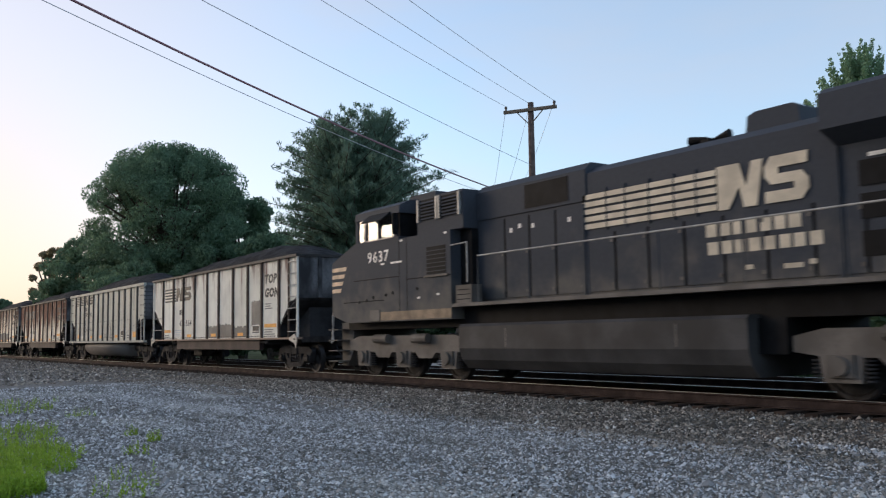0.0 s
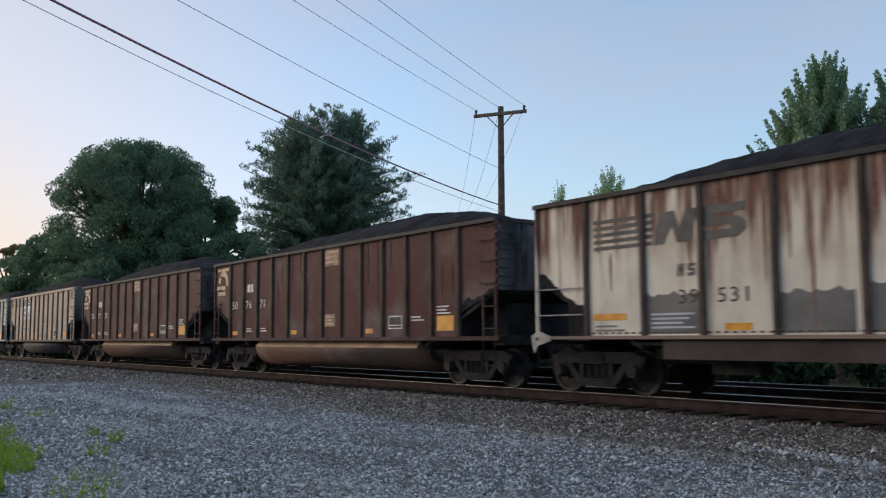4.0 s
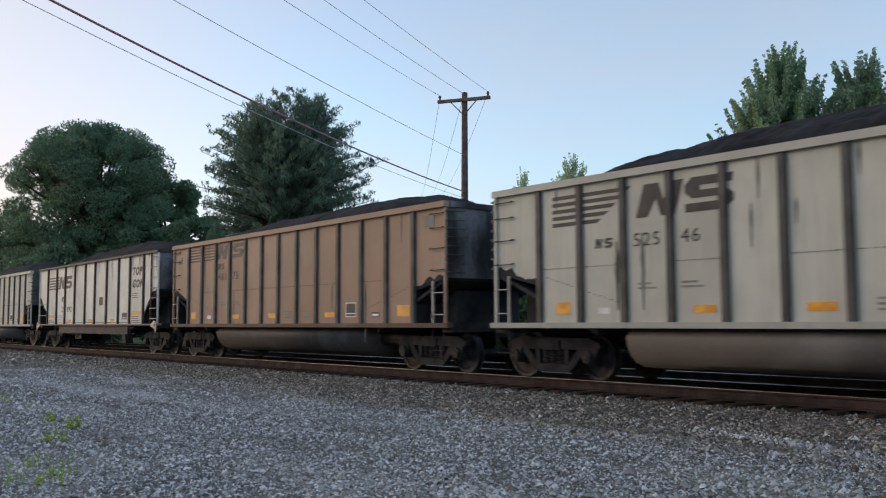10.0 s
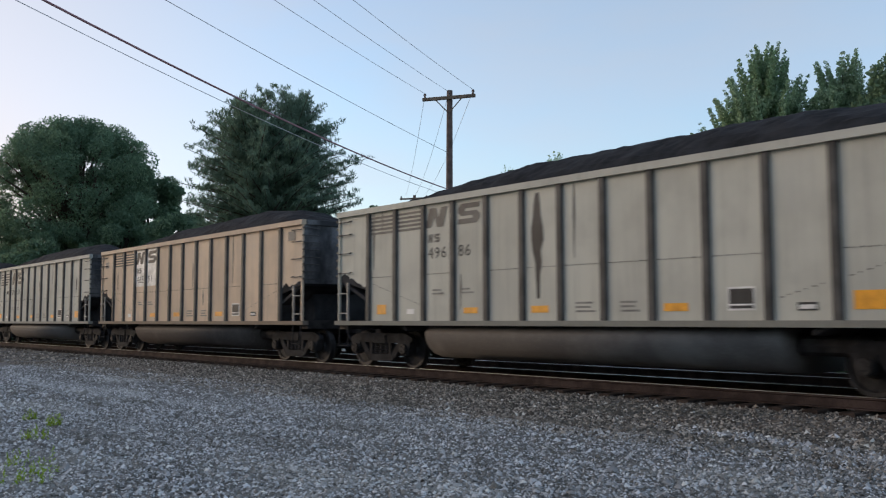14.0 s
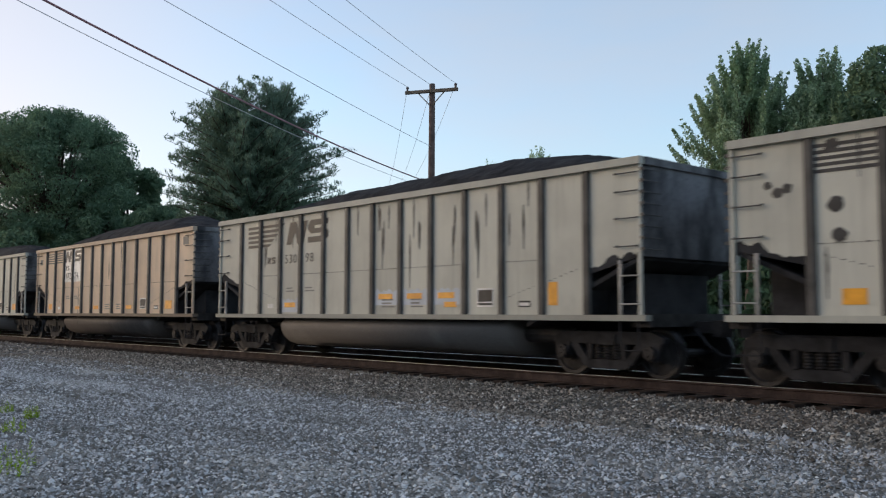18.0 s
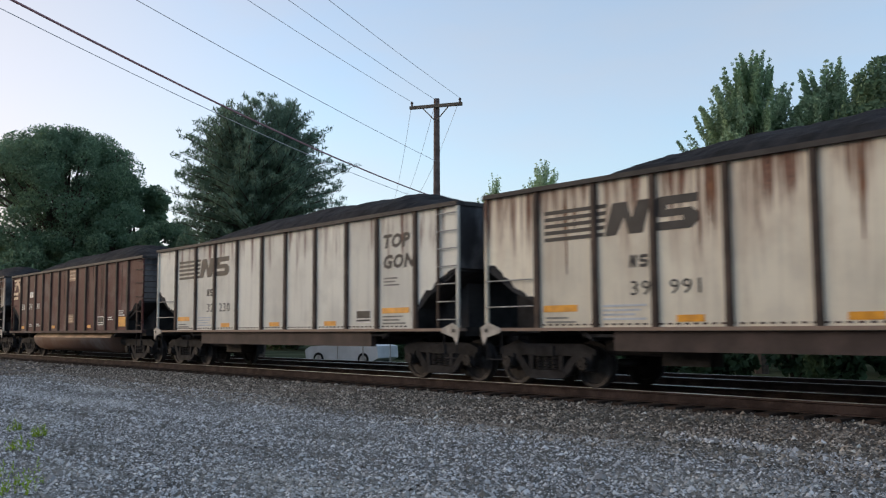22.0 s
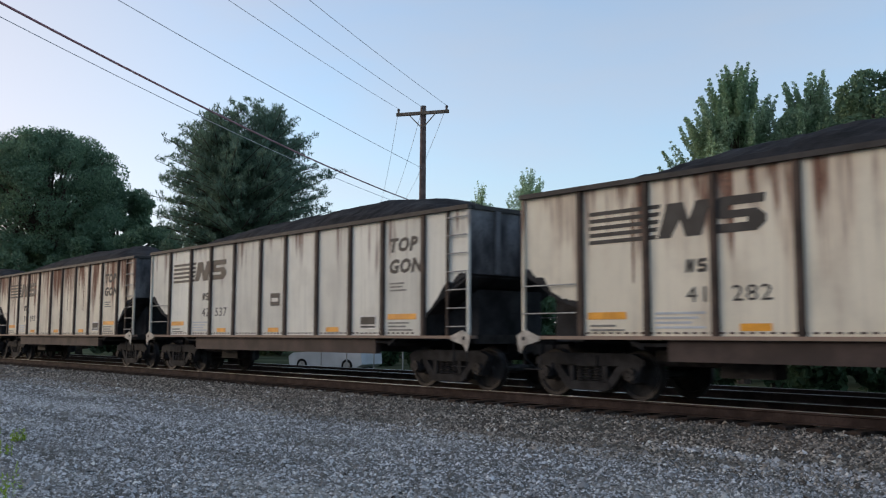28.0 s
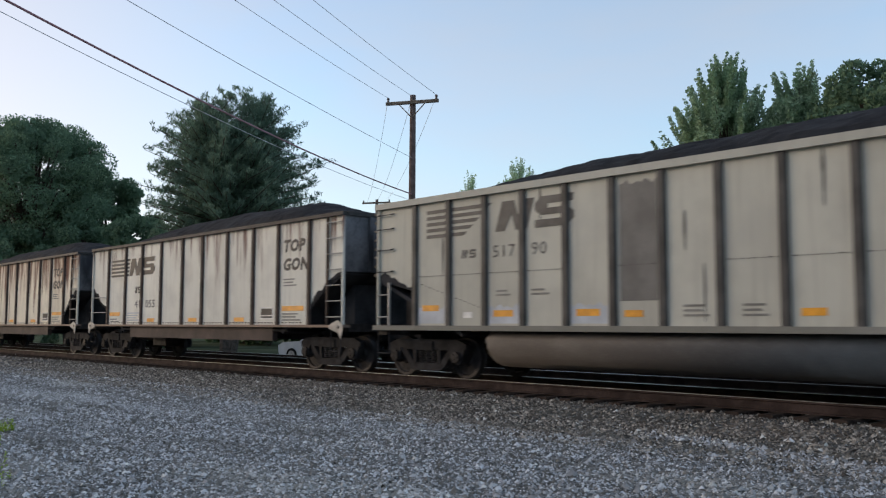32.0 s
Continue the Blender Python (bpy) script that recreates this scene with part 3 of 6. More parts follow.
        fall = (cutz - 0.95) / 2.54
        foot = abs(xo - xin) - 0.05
        # dark block added so the open end under the slope reads as shade
        dark_fill = [(xo - e * 0.32, 1.0), (xo - e * 0.32, cutz - 0.16 - 0.26 * fall), (xo - e * foot, cutz - 0.16 - (foot - 0.06) * fall), (xo - e * foot, 1.0)]
        put("bulkhead", build("bulkhead", "soot_shade", lambda bm: [prism(bm, dark_fill, -0.95, 0.95), box(bm, xin - e * 0.02 - 0.03, xin - e * 0.02 + 0.03, SKIN + 0.05, -SKIN - 0.05, 1.0, min(li, ri) + 0.1)]), "")
        a, b = sorted((xo + e * 0.10, xo - e * 0.25))
        put("end_sill", boxes("end_sill", "steel", (a, b, -1.42, 1.42, s0 - 0.1, s1 + 0.02)), "")
        # corner post and ladder, both sides
        for far in (1, -1):
            y = far * (SIDE + 0.015)
            a, b = sorted((y, y + far * 0.06))
            xa, xb = sorted((xo - e * 0.0, xo - e * 0.055))
            put("corner_post", boxes("corner_post", "paint", (xa, xb, a, b, s1 + 0.002, ct - 0.004)), "paint")
            if kind != "flat" and far > 0:
                def end_ladder(bm):
                    for z in [2.15 + 0.19 * i for i in range(8)]:
                        box(bm, *sorted((xo + e * 0.002, xo + e * 0.075)), -1.54, -1.50, z, z + 0.05)
                        tube(bm, (xo + e * 0.07, -1.52, z + 0.02), (xo + e * 0.07, -1.05, z + 0.02), 0.012, 5)
                put("end_ladder", build("end_ladder", "rib" if kind == "tub" else "rib_rust", end_ladder), "")
            full = kind == "flat" and (e > 0) == (far > 0)
            stile = xo - e * (0.62 if kind == "flat" else 0.42)
            yr = far * (SIDE - 0.005)
            if kind != "flat" or full:
                put("ladder_stile", boxes("ladder_stile", "grab" if kind == "tub" else "rib_rust", (stile - 0.02, stile + 0.02, min(yr, yr + far * 0.05), max(yr, yr + far * 0.05), s1 + 0.002, ct - 0.01 if full else 2.0)), "")
            heights = [1.28 + 0.365 * i for i in range(7)] if full else ([1.27, 1.74] if kind != "flat" else [1.50, 2.0])
            for z in heights:
                xi = stile if kind != "flat" or full else (xin + e * 0.08)
                put("ladder_rung", build("ladder_rung", "grab" if kind != "red" else "rib_rust", lambda bm: tube(bm, (xo - e * 0.03, yr, z), (xi, yr, z), 0.014, 6)), "")
            if kind != "flat":
                for z in (2.23, 2.70, 3.15, 3.46):
                    def grab(bm):
                        r0 = (xo - e * 0.06, far * (SKIN - 0.07), z)
                        r1 = (xo - e * 0.5, far * (SKIN - 0.07), z)
                        tube(bm, r0, r1, 0.012, 6)
                        for q in (r0, r1):
                            tube(bm, q, (q[0], far * SKIN, z + 0.02), 0.018, 6)
                    put("grab_iron", build("grab_iron", "rib" if kind == "tub" else "rib_rust", grab), "")
            else:
                lug = [(xo + e * 0.08, s1 + 0.01), (xo + e * 0.07, s0 - 0.08), (xo - e * 0.0, s0 - 0.27), (xo - e * 0.10, s0 - 0.12), (xo - e * 0.46, s0 - 0.03), (xo - e * 0.46, s1 - 0.01), (xo - e * 0.12, s1 + 0.11)]
                put("corner_gusset", build("corner_gusset", "grab", lambda bm: prism(bm, lug, far * (SIDE - 0.025), far * (SIDE - 0.04))), "")
                put("gusset_hole", build("gusset_hole", "soot_shade", lambda bm: tube(bm, (xo - e * 0.08, far * (SIDE - 0.03), s0 + 0.01), (xo - e * 0.08, far * (SIDE - 0.045), s0 + 0.01), 0.04, 10)), "")
        # coupler
        def coupler(bm):
            box(bm, *sorted((e * (h - 0.1), e * (h + 0.45))), -0.11, 0.11, 0.78, 0.98)
            prism(bm, [(e * (h + 0.42), -0.16), (e * (h + 0.62), -0.19), (e * (h + 0.74), -0.05), (e * (h + 0.66), 0.12), (e * (h + 0.42), 0.16)], 0.72, 1.0, "z")
        put("coupler", build("coupler", "steel", coupler), "")
        # uncoupling lever and hose
        def hose(bm):
            pts = [(e * (h + 0.2), -0.3, 0.85), (e * (h + 0.42), -0.3, 0.6), (e * (h + 0.62), -0.22, 0.42), (e * (h + 0.75), -0.12, 0.40)]
            for p, q in zip(pts, pts[1:]):
                tube(bm, p, q, 0.025, 6)
        put("air_hose", build("air_hose", "soot_shade", hose), "")
        put("step", build("step", "truck", lambda bm: [tube(bm, (xo - e * 0.06, SIDE + 0.02, s0), (xo - e * 0.06, SIDE + 0.02, 0.5), 0.013, 6), tube(bm, (xo - e * 0.44, SIDE + 0.02, s0), (xo - e * 0.44, SIDE + 0.02, 0.5), 0.013, 6), tube(bm, (xo - e * 0.06, SIDE + 0.02, 0.5), (xo - e * 0.44, SIDE + 0.02, 0.5), 0.013, 6)]), "")
    put("centre_sill", boxes("centre_sill", "soot_shade", (-h + 0.1, h - 0.1, -0.33, 0.33, 0.72, 1.02)), "")
    if kind == "flat":
        put("side_beam", boxes("side_beam", "beam", (3.1 - h, 11.6 - h, -1.47, -1.32, 0.70, 1.036)), "")
        put("side_beam", boxes("side_beam", "beam", (3.1 - h, 11.6 - h, 1.32, 1.40, 0.70, 0.986)), "")
        put("floor", boxes("floor", "soot_shade", (2.4 - h, L - 2.4 - h, -1.45, 1.45, 0.93, 0.985)), "")
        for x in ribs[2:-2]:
            put("cross_bearer", boxes("cross_bearer", "soot_shade", (x - 0.05, x + 0.05, -1.3, 1.3, 0.74, 0.92)), "")
        put("brake_cylinder", build("brake_cylinder", "steel", lambda bm: [tube(bm, (2.45 - h, -0.7, 0.78), (3.6 - h, -0.7, 0.78), 0.19, 12), box(bm, 3.7 - h, 4.6 - h, -0.95, -0.55, 0.45, 0.85)]), "")
    else:
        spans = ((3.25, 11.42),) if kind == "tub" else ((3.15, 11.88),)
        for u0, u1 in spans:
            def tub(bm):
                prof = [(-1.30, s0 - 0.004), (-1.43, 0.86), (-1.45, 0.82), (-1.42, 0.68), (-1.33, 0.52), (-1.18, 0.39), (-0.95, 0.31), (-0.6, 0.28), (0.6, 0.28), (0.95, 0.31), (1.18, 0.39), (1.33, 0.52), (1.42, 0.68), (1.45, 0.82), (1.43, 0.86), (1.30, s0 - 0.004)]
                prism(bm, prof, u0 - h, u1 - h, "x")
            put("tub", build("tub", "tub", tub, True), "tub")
            # thin tan strip: the highlight on the tub's upper edge, put into colour
            if kind == "red":
                put("tub_ledge", build("tub_ledge", "lit_ledge", lambda bm: prism(bm, [(-1.312, s0 - 0.006), (-1.455, 0.855), (-1.45, 0.835), (-1.43, 0.84), (-1.30, s0 - 0.02)], u0 - h, u1 - h, "x")), "")
        put("brake_rod", build("brake_rod", "steel", lambda bm: tube(bm, (1.2 - h, -0.45, 0.62), (3.2 - h, -0.45, 0.62), 0.03, 6)), "")
        put("brake_cylinder", build("brake_cylinder", "steel", lambda bm: tube(bm, (11.5 - h, -0.9, 0.72), (12.6 - h, -0.9, 0.72), 0.16, 10)), "")
    return out


CAR_MESH = {k: car_meshes(k) for k in TYPES}


def soot_meshes(kind):
    """Black coal grime with a ragged edge, above the cut-away corners of a side: three for each end."""
    T = TYPES[kind]
    h = T["length"] / 2
    first, last = rib_places(kind)[0] - h, rib_places(kind)[-1] - h
    (le, li), (re_, ri) = T["cut"]
    out = []
    for seed in range(3):
        rnd = random.Random(70 + seed)
        for a, b, za, zb in ((-h + 0.09, first - 0.08, le, li), (last + 0.08, h - 0.09, ri, re_)):
            low, high = [], []
            for i in range(15):
                f = i / 14
                edge = za + (zb - za) * f - 0.03
                if kind == "flat":
                    edge = float(np.interp(a + (b - a) * f, (-h + 0.02, -h + 0.77, first), (le, li + 0.12, li - 0.1)) if a < 0 else np.interp(a + (b - a) * f, (last, h - 0.57, h - 0.02), (ri - 0.1, re_ - 0.24, re_))) - 0.01
                lift = (0.05 + 0.30 * abs(noise.noise((f * 3.1, seed * 5.3, a)))) * (0.45 + 0.55 * math.sin(math.pi * min(1, f * 1.2 + 0.1)))
                low.append((a + (b - a) * f, edge))
                high.append((a + (b - a) * f, edge + 0.03 + lift + rnd.uniform(-0.02, 0.03)))
            out.append(build("soot_stain", "soot_shade", lambda bm: prism(bm, low + high[::-1], SKIN - 0.0035, SKIN + 0.003)))
    return out


SOOT = {k: soot_meshes(k) for k in TYPES}


def coal_mesh(kind, seed):
    """A heap of coal with a long level crown, crowned across and uneven along the car."""
    T = TYPES[kind]
    h = T["length"] / 2
    rnd = random.Random(seed)
    less = 0.07 if kind == "flat" else 0.04
    tall = rnd.uniform(0.72, 0.80) - less
    xs = (-h + 0.07, -5.6 + rnd.uniform(-0.4, 0.4), -4.2 + rnd.uniform(-0.5, 0.5), -2.2, 0.0, 2.6, 4.3 + rnd.uniform(-0.3, 0.4), 5.4 + rnd.uniform(-0.1, 0.3), 6.3, h - 0.07)
    zs = (0.0, 0.16, 0.48, 0.68 - less, 0.73 - less + rnd.uniform(-0.04, 0.03), 0.76 - less, tall, tall - 0.16, 0.20, 0.0)
    nx, ny = 110, 19
    verts, faces = [], []
    for i in range(nx + 1):
        x = -h + 0.07 + (2 * h - 0.14) * i / nx
        ridge = sum(float(np.interp(x + d, xs, zs)) for d in (-0.4, -0.2, 0, 0.2, 0.4)) / 5
        for j in range(ny + 1):
            y = -1.41 + 2.82 * j / ny
            c = max(0.0, 1 - (abs(y) / 1.41) ** 1.9)
            n = noise.noise((x * 0.8, y * 1.1, seed * 7.0)) * 0.08 + noise.noise((x * 5, y * 5, seed * 3.0)) * 0.03 + rnd.uniform(-0.015, 0.015)
            verts.append((x, y, T["top"] - 0.14 + 0.10 * min(1, c * 3) + ridge * c + n * min(1, c * 4)))
    for i in range(nx):
        for j in range(ny):
            a = i * (ny + 1) + j
            faces.append((a, a + ny + 1, a + ny + 2, a + 1))
    return part_list("coal_load", "coal", verts, faces)


COAL = {(k, s): coal_mesh(k, s) for k in TYPES for s in (1, 2, 3, 4)}


# ---- markings ----
FACE = SKIN - 0.0045
QUAD = {}


def quad(w, z, mat):
    key = (round(w, 3), round(z, 3), mat)
    if key not in QUAD:
        QUAD[key] = boxes("marking", mat, (0, w, -0.0035, 0.003, 0, z))
    return QUAD[key]


def mark(car, name, x, z, w, tall, mat, label=""):
    if name == "reporting_mark":
        for pts, dx in ((BLOCK_N, 0.0), (BLOCK_S, 0.54)):
            wide = max(p[0] for p in pts)
            o = part("reporting_block", shape("reporting_block", [(p[0] / wide * w * 0.42, p[1] / 0.56 * tall) for p in pts], mat), car)
            o.location = (x + dx * w, FACE, z)
        return o
    if name in ("grey_patch", "pale_patch"):
        me = shape(name, [(0, 0), (w, 0)] + [(w * (1 - i / 10), tall + 0.035 * math.sin(i * 2.3 + x * 5) + 0.02 * math.sin(i * 5.1 + x)) for i in range(11)], mat)
    else:
        me = quad(w, tall, mat)
    ob = part(name, me, car, label)
    ob.location = (x, FACE, z)
    return ob


def letters(car, name, body, x, z, height, mat, width=1.0, shear=0.0, bold=0.0):
    ob = part(name, text_mesh(body, mat, height, shear, width, bold), car)
    ob.location = (x, FACE - 0.001, z)
    return ob


LOGO = {}
BLOCK_S = ((0, 0), (0.66, 0), (0.80, 0.12), (0.80, 0.24), (0.68, 0.34), (0.26, 0.34), (0.26, 0.42), (0.78, 0.42), (0.80, 0.56), (0.12, 0.56), (0, 0.44), (0, 0.32), (0.12, 0.22), (0.54, 0.22), (0.54, 0.14), (0, 0.14))
BLOCK_N = ((0, 0), (0.24, 0), (0.42, 0.30), (0.52, 0), (0.80, 0), (0.98, 0.56), (0.72, 0.56), (0.58, 0.26), (0.48, 0.56), (0.18, 0.56))


def shape(name, pts, mat, y0=-0.0035, y1=0.003):
    key = (name, mat, tuple(pts))
    if key not in LOGO:
        LOGO[key] = build(name, mat, lambda bm: prism(bm, pts, y0, y1))
    return LOGO[key]


def logo(car, kind, x, z, mat, sc=1.0):
    """Bars and two bold blocks."""
    small = 0.75 if kind == "split" else 1.0
    o = {"split": 2.08, "long": 1.42, "horse": 1.95}[kind]
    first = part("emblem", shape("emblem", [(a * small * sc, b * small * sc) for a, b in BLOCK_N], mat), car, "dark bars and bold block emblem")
    first.location = (x + o * sc, FACE, z)
    s_at = 1.07 if kind == "split" else 1.0
    second = part("emblem_block", shape("emblem_block", [(a * small * sc * 1.12, b * small * sc) for a, b in BLOCK_S], mat), first)
    second.location = (s_at * sc, 0, 0)
    if kind == "split":
        bars = [(b - o, 0.09 * i, 0.86, 0.05, 0.0) for b in (0.08, 1.09) for i in range(5)]
    elif kind == "long":
        bars = [(-o, 0.125 * i, 1.38 + 0.02 * i, 0.068, 0.02) for i in range(5)]
    else:
        bars = [(-o, 0.125 * i, 1.08 + 0.17 * i, 0.070, 0.10) for i in range(5)]
    for bx, bz, w, t, slant in bars:
        st = part("emblem_bar", shape("emblem_bar", [(0, 0), (w * sc, 0), ((w + slant) * sc, t * sc), (0, t * sc)], mat), first)
        st.location = (bx * sc, 0, bz * sc)


STREAKS = []
for k in range(6):
    rs = random.Random(900 + k)
    for m_ in ("streak", "rust_run", "dark_run", "black"):
        left = [(-0.05 * min(1.0, 0.12 + f * 2.6) * (1 - f / 1.12) * rs.uniform(0.45, 1.0) - 0.003, -f) for f in [i / 9 for i in range(10)]]
        right = [(0.05 * min(1.0, 0.12 + f * 2.6) * (1 - f / 1.12) * rs.uniform(0.45, 1.0) + 0.003, -f) for f in [i / 9 for i in range(10)]]
        STREAKS.append((m_, build("grime_streak", m_, lambda bm: prism(bm, left + right[::-1], -0.002, 0.003))))


def streak(car, x, top, long, mat, k, wide=1.0):
    me = [m for t, m in STREAKS if t == mat][k % 6]
    ob = part("grime_streak", me, car)
    ob.location, ob.scale = (x, FACE, top), (wide, 1, long)


def stencil_frame(car, x, z, w=0.42, tall=0.34):
    mark(car, "inspection_stencil", x, z, w, tall, "white", "white-framed inspection stencil")
    b = mark(car, "stencil_field", x + 0.03, z + 0.03, w - 0.06, tall - 0.06, "black")
    b.location.y -= 0.003
    c = mark(car, "stencil_line", x + 0.03, z + 0.075, w - 0.06, 0.025, "white")
    c.location.y -= 0.006


def small_lines(car, x, z, w, n, mat="faint"):
    for i in range(n):
        mark(car, "small_lettering", x, z + 0.075 * i, w * (1 - 0.13 * ((i * 2) % 3)), 0.035, mat)


def splat(car, x, z, r, mat="rust"):
    key = ("splat", round(r, 2), mat, round(x, 1))
    if key not in LOGO:
        rnd = random.Random(x * 7 + z)
        pts = [(r * (1 + rnd.uniform(-0.2, 0.2)) * 1.1 * math.cos(a * math.pi / 8), r * (1 + rnd.uniform(-0.2, 0.2)) * math.sin(a * math.pi / 8)) for a in range(16)]
        LOGO[key] = build("rust_spot", mat, lambda bm: prism(bm, pts, -0.003, 0.003))
    ob = part("rust_spot", LOGO[key], car)
    ob.location = (x, FACE, z)


# kind, paint, rust, style, number, and a note on what sets it apart
GREY, GREY2, TAN, BROWN, WHITE, CREAM = (0.57, 0.555, 0.475), (0.50, 0.495, 0.435), (0.66, 0.51, 0.37), (0.42, 0.285, 0.20), (0.83, 0.81, 0.72), (0.86, 0.79, 0.64)
RED = (0.092, 0.026, 0.026)
CARS = (
    ("flat", WHITE, 0.16, "topgon", ("42", "564"), "patched"), ("tub", GREY, 0.0, "split", ("505", "10"), ""), ("flat", CREAM, 0.85, "topgon", ("42", "106"), ""),
    ("flat", CREAM, 0.50, "topgon", ("39", "531"), "patched"), ("red", RED, 0.0, "red", ("50", "76", "71"), ""), ("red", RED, 0.0, "red", ("50", "71", "26"), ""),
    ("tub", TAN, 0.0, "split", ("463", "71"), "window"), ("tub", GREY, 0.0, "split", ("500", "28"), "scrubbed"), ("tub", GREY2, 0.0, "horse", ("508", "41"), ""),
    ("tub", GREY, 0.0, "horse", ("510", "15"), ""), ("tub", GREY, 0.0, "horse", ("525", "46"), ""), ("tub", BROWN, 0.0, "split", ("461", "78"), "window"),
    ("flat", WHITE, 0.08, "topgon", ("39", "892"), ""), ("tub", GREY, 0.0, "split", ("478", "78"), ""), ("tub", GREY, 0.0, "split", ("479", "41"), ""),
    ("tub", GREY, 0.0, "split", ("496", "86"), ""), ("tub", TAN, 0.0, "split", ("465", "91"), "window"), ("tub", GREY2, 0.0, "horse", ("518", "33"), ""),
    ("tub", GREY, 0.0, "horse", ("516", "02"), ""), ("tub", GREY, 0.0, "split", ("482", "28"), ""), ("tub", GREY, 0.0, "horse", ("530", "98"), "yellow"),
    ("tub", TAN, 0.0, "split", ("472", "74"), "window"), ("tub", GREY, 0.0, "horse", ("534", "50"), ""), ("tub", GREY, 0.0, "horse", ("524", "77"), ""),
    ("flat", CREAM, 0.34, "topgon", ("39", "991"), ""), ("flat", WHITE, 0.14, "topgon", ("32", "230"), ""), ("red", RED, 0.0, "red", ("50", "74", "30"), ""),
    ("flat", CREAM, 0.42, "topgon", ("39", "833"), "spots"), ("tub", (0.48, 0.48, 0.46), 0.0, "horse", ("511", "62"), ""), ("tub", TAN, 0.0, "green", ("461", "20"), ""),
    ("flat", CREAM, 0.46, "topgon", ("41", "843"), ""), ("flat", CREAM, 0.34, "topgon", ("41", "282"), ""), ("flat", WHITE, 0.10, "topgon", ("42", "537"), ""),
    ("flat", CREAM, 0.44, "topgon", ("39", "097"), ""), ("flat", CREAM, 0.80, "topgon", ("39", "374"), "holes"), ("tub", GREY, 0.0, "horse", ("513", "17"), ""),
    ("tub", GREY, 0.0, "horse", ("517", "90"), "yellow"), ("flat", WHITE, 0.16, "topgon", ("41", "055"), ""), ("flat", CREAM, 0.40, "topgon", ("40", "118"), ""),
    ("tub", GREY, 0.0, "horse", ("519", "64"), ""),
)
# rear end of each car's side at the start
REAR = (39.89, 55.81, 71.72, 87.52, 103.61, 119.75, 135.91, 151.84, 167.69, 183.49, 199.72, 215.81, 231.77, 247.73, 263.96, 279.71, 295.92, 311.78, 327.50, 343.75,
        359.92, 376.12, 392.19, 408.36, 424.44, 439.84, 455.91, 471.78, 487.47, 504.27, 520.21, 536.12, 552.15, 568.04, 583.84, 599.59, 615.61, 631.46, 647.40, 663.40)
COLOUR_WORD = {GREY: "grey", GREY2: "dull grey", TAN: "tan", BROWN: "brown", WHITE: "white", CREAM: "cream-white", RED: "oxide-red"}
TRAIN = []            # top-level things and their place at the start


RUNS = {
    1: ((3, 0.15, 3.3, 2.2, 2.2),), 8: ((2, 0.25, 2.9, 1.7, 2.5), (4, 0.12, 2.9, 1.5, 2.0), (5, 0.12, 2.4, 1.2, 2.4)), 9: ((5, 0.3, 2.9, 0.9, 1.5), (7, 0.2, 2.9, 1.6, 1.5), (7, 0.5, 2.9, 1.6, 1.2)),
    10: ((2, 0.75, 2.5, 1.2, 1.8), (3, 0.3, 2.6, 1.3, 1.5)), 13: ((3, 0.12, 2.5, 1.3, 1.5), (5, 0.5, 3.5, 2.2, 1.5)), 14: ((3, 0.2, 2.2, 1.0, 1.5), (10, 0.4, 3.3, 1.1, 2.5)), 15: ((6, 0.3, 3.5, 2.0, 5.0),),
    19: ((3, 0.1, 3.4, 2.2, 4.0), (6, 0.4, 3.4, 2.2, 2.6)), 22: ((3, 0.3, 3.2, 1.8, 2.4), (4, 0.2, 3.2, 1.9, 2.0)), 23: ((6, 0.4, 3.0, 1.6, 1.5),),
    35: ((7, 0.42, 3.52, 2.35, 2.6), (7, 0.66, 3.52, 2.3, 2.0), (9, 0.5, 3.0, 1.8, 2.0)), 18: ((5, 0.4, 3.3, 1.9, 1.8), (9, 0.3, 3.5, 1.4, 2.2)), 7: ((9, 0.3, 3.5, 1.2, 2.0), (9, 0.6, 3.5, 0.9, 1.6)),
}


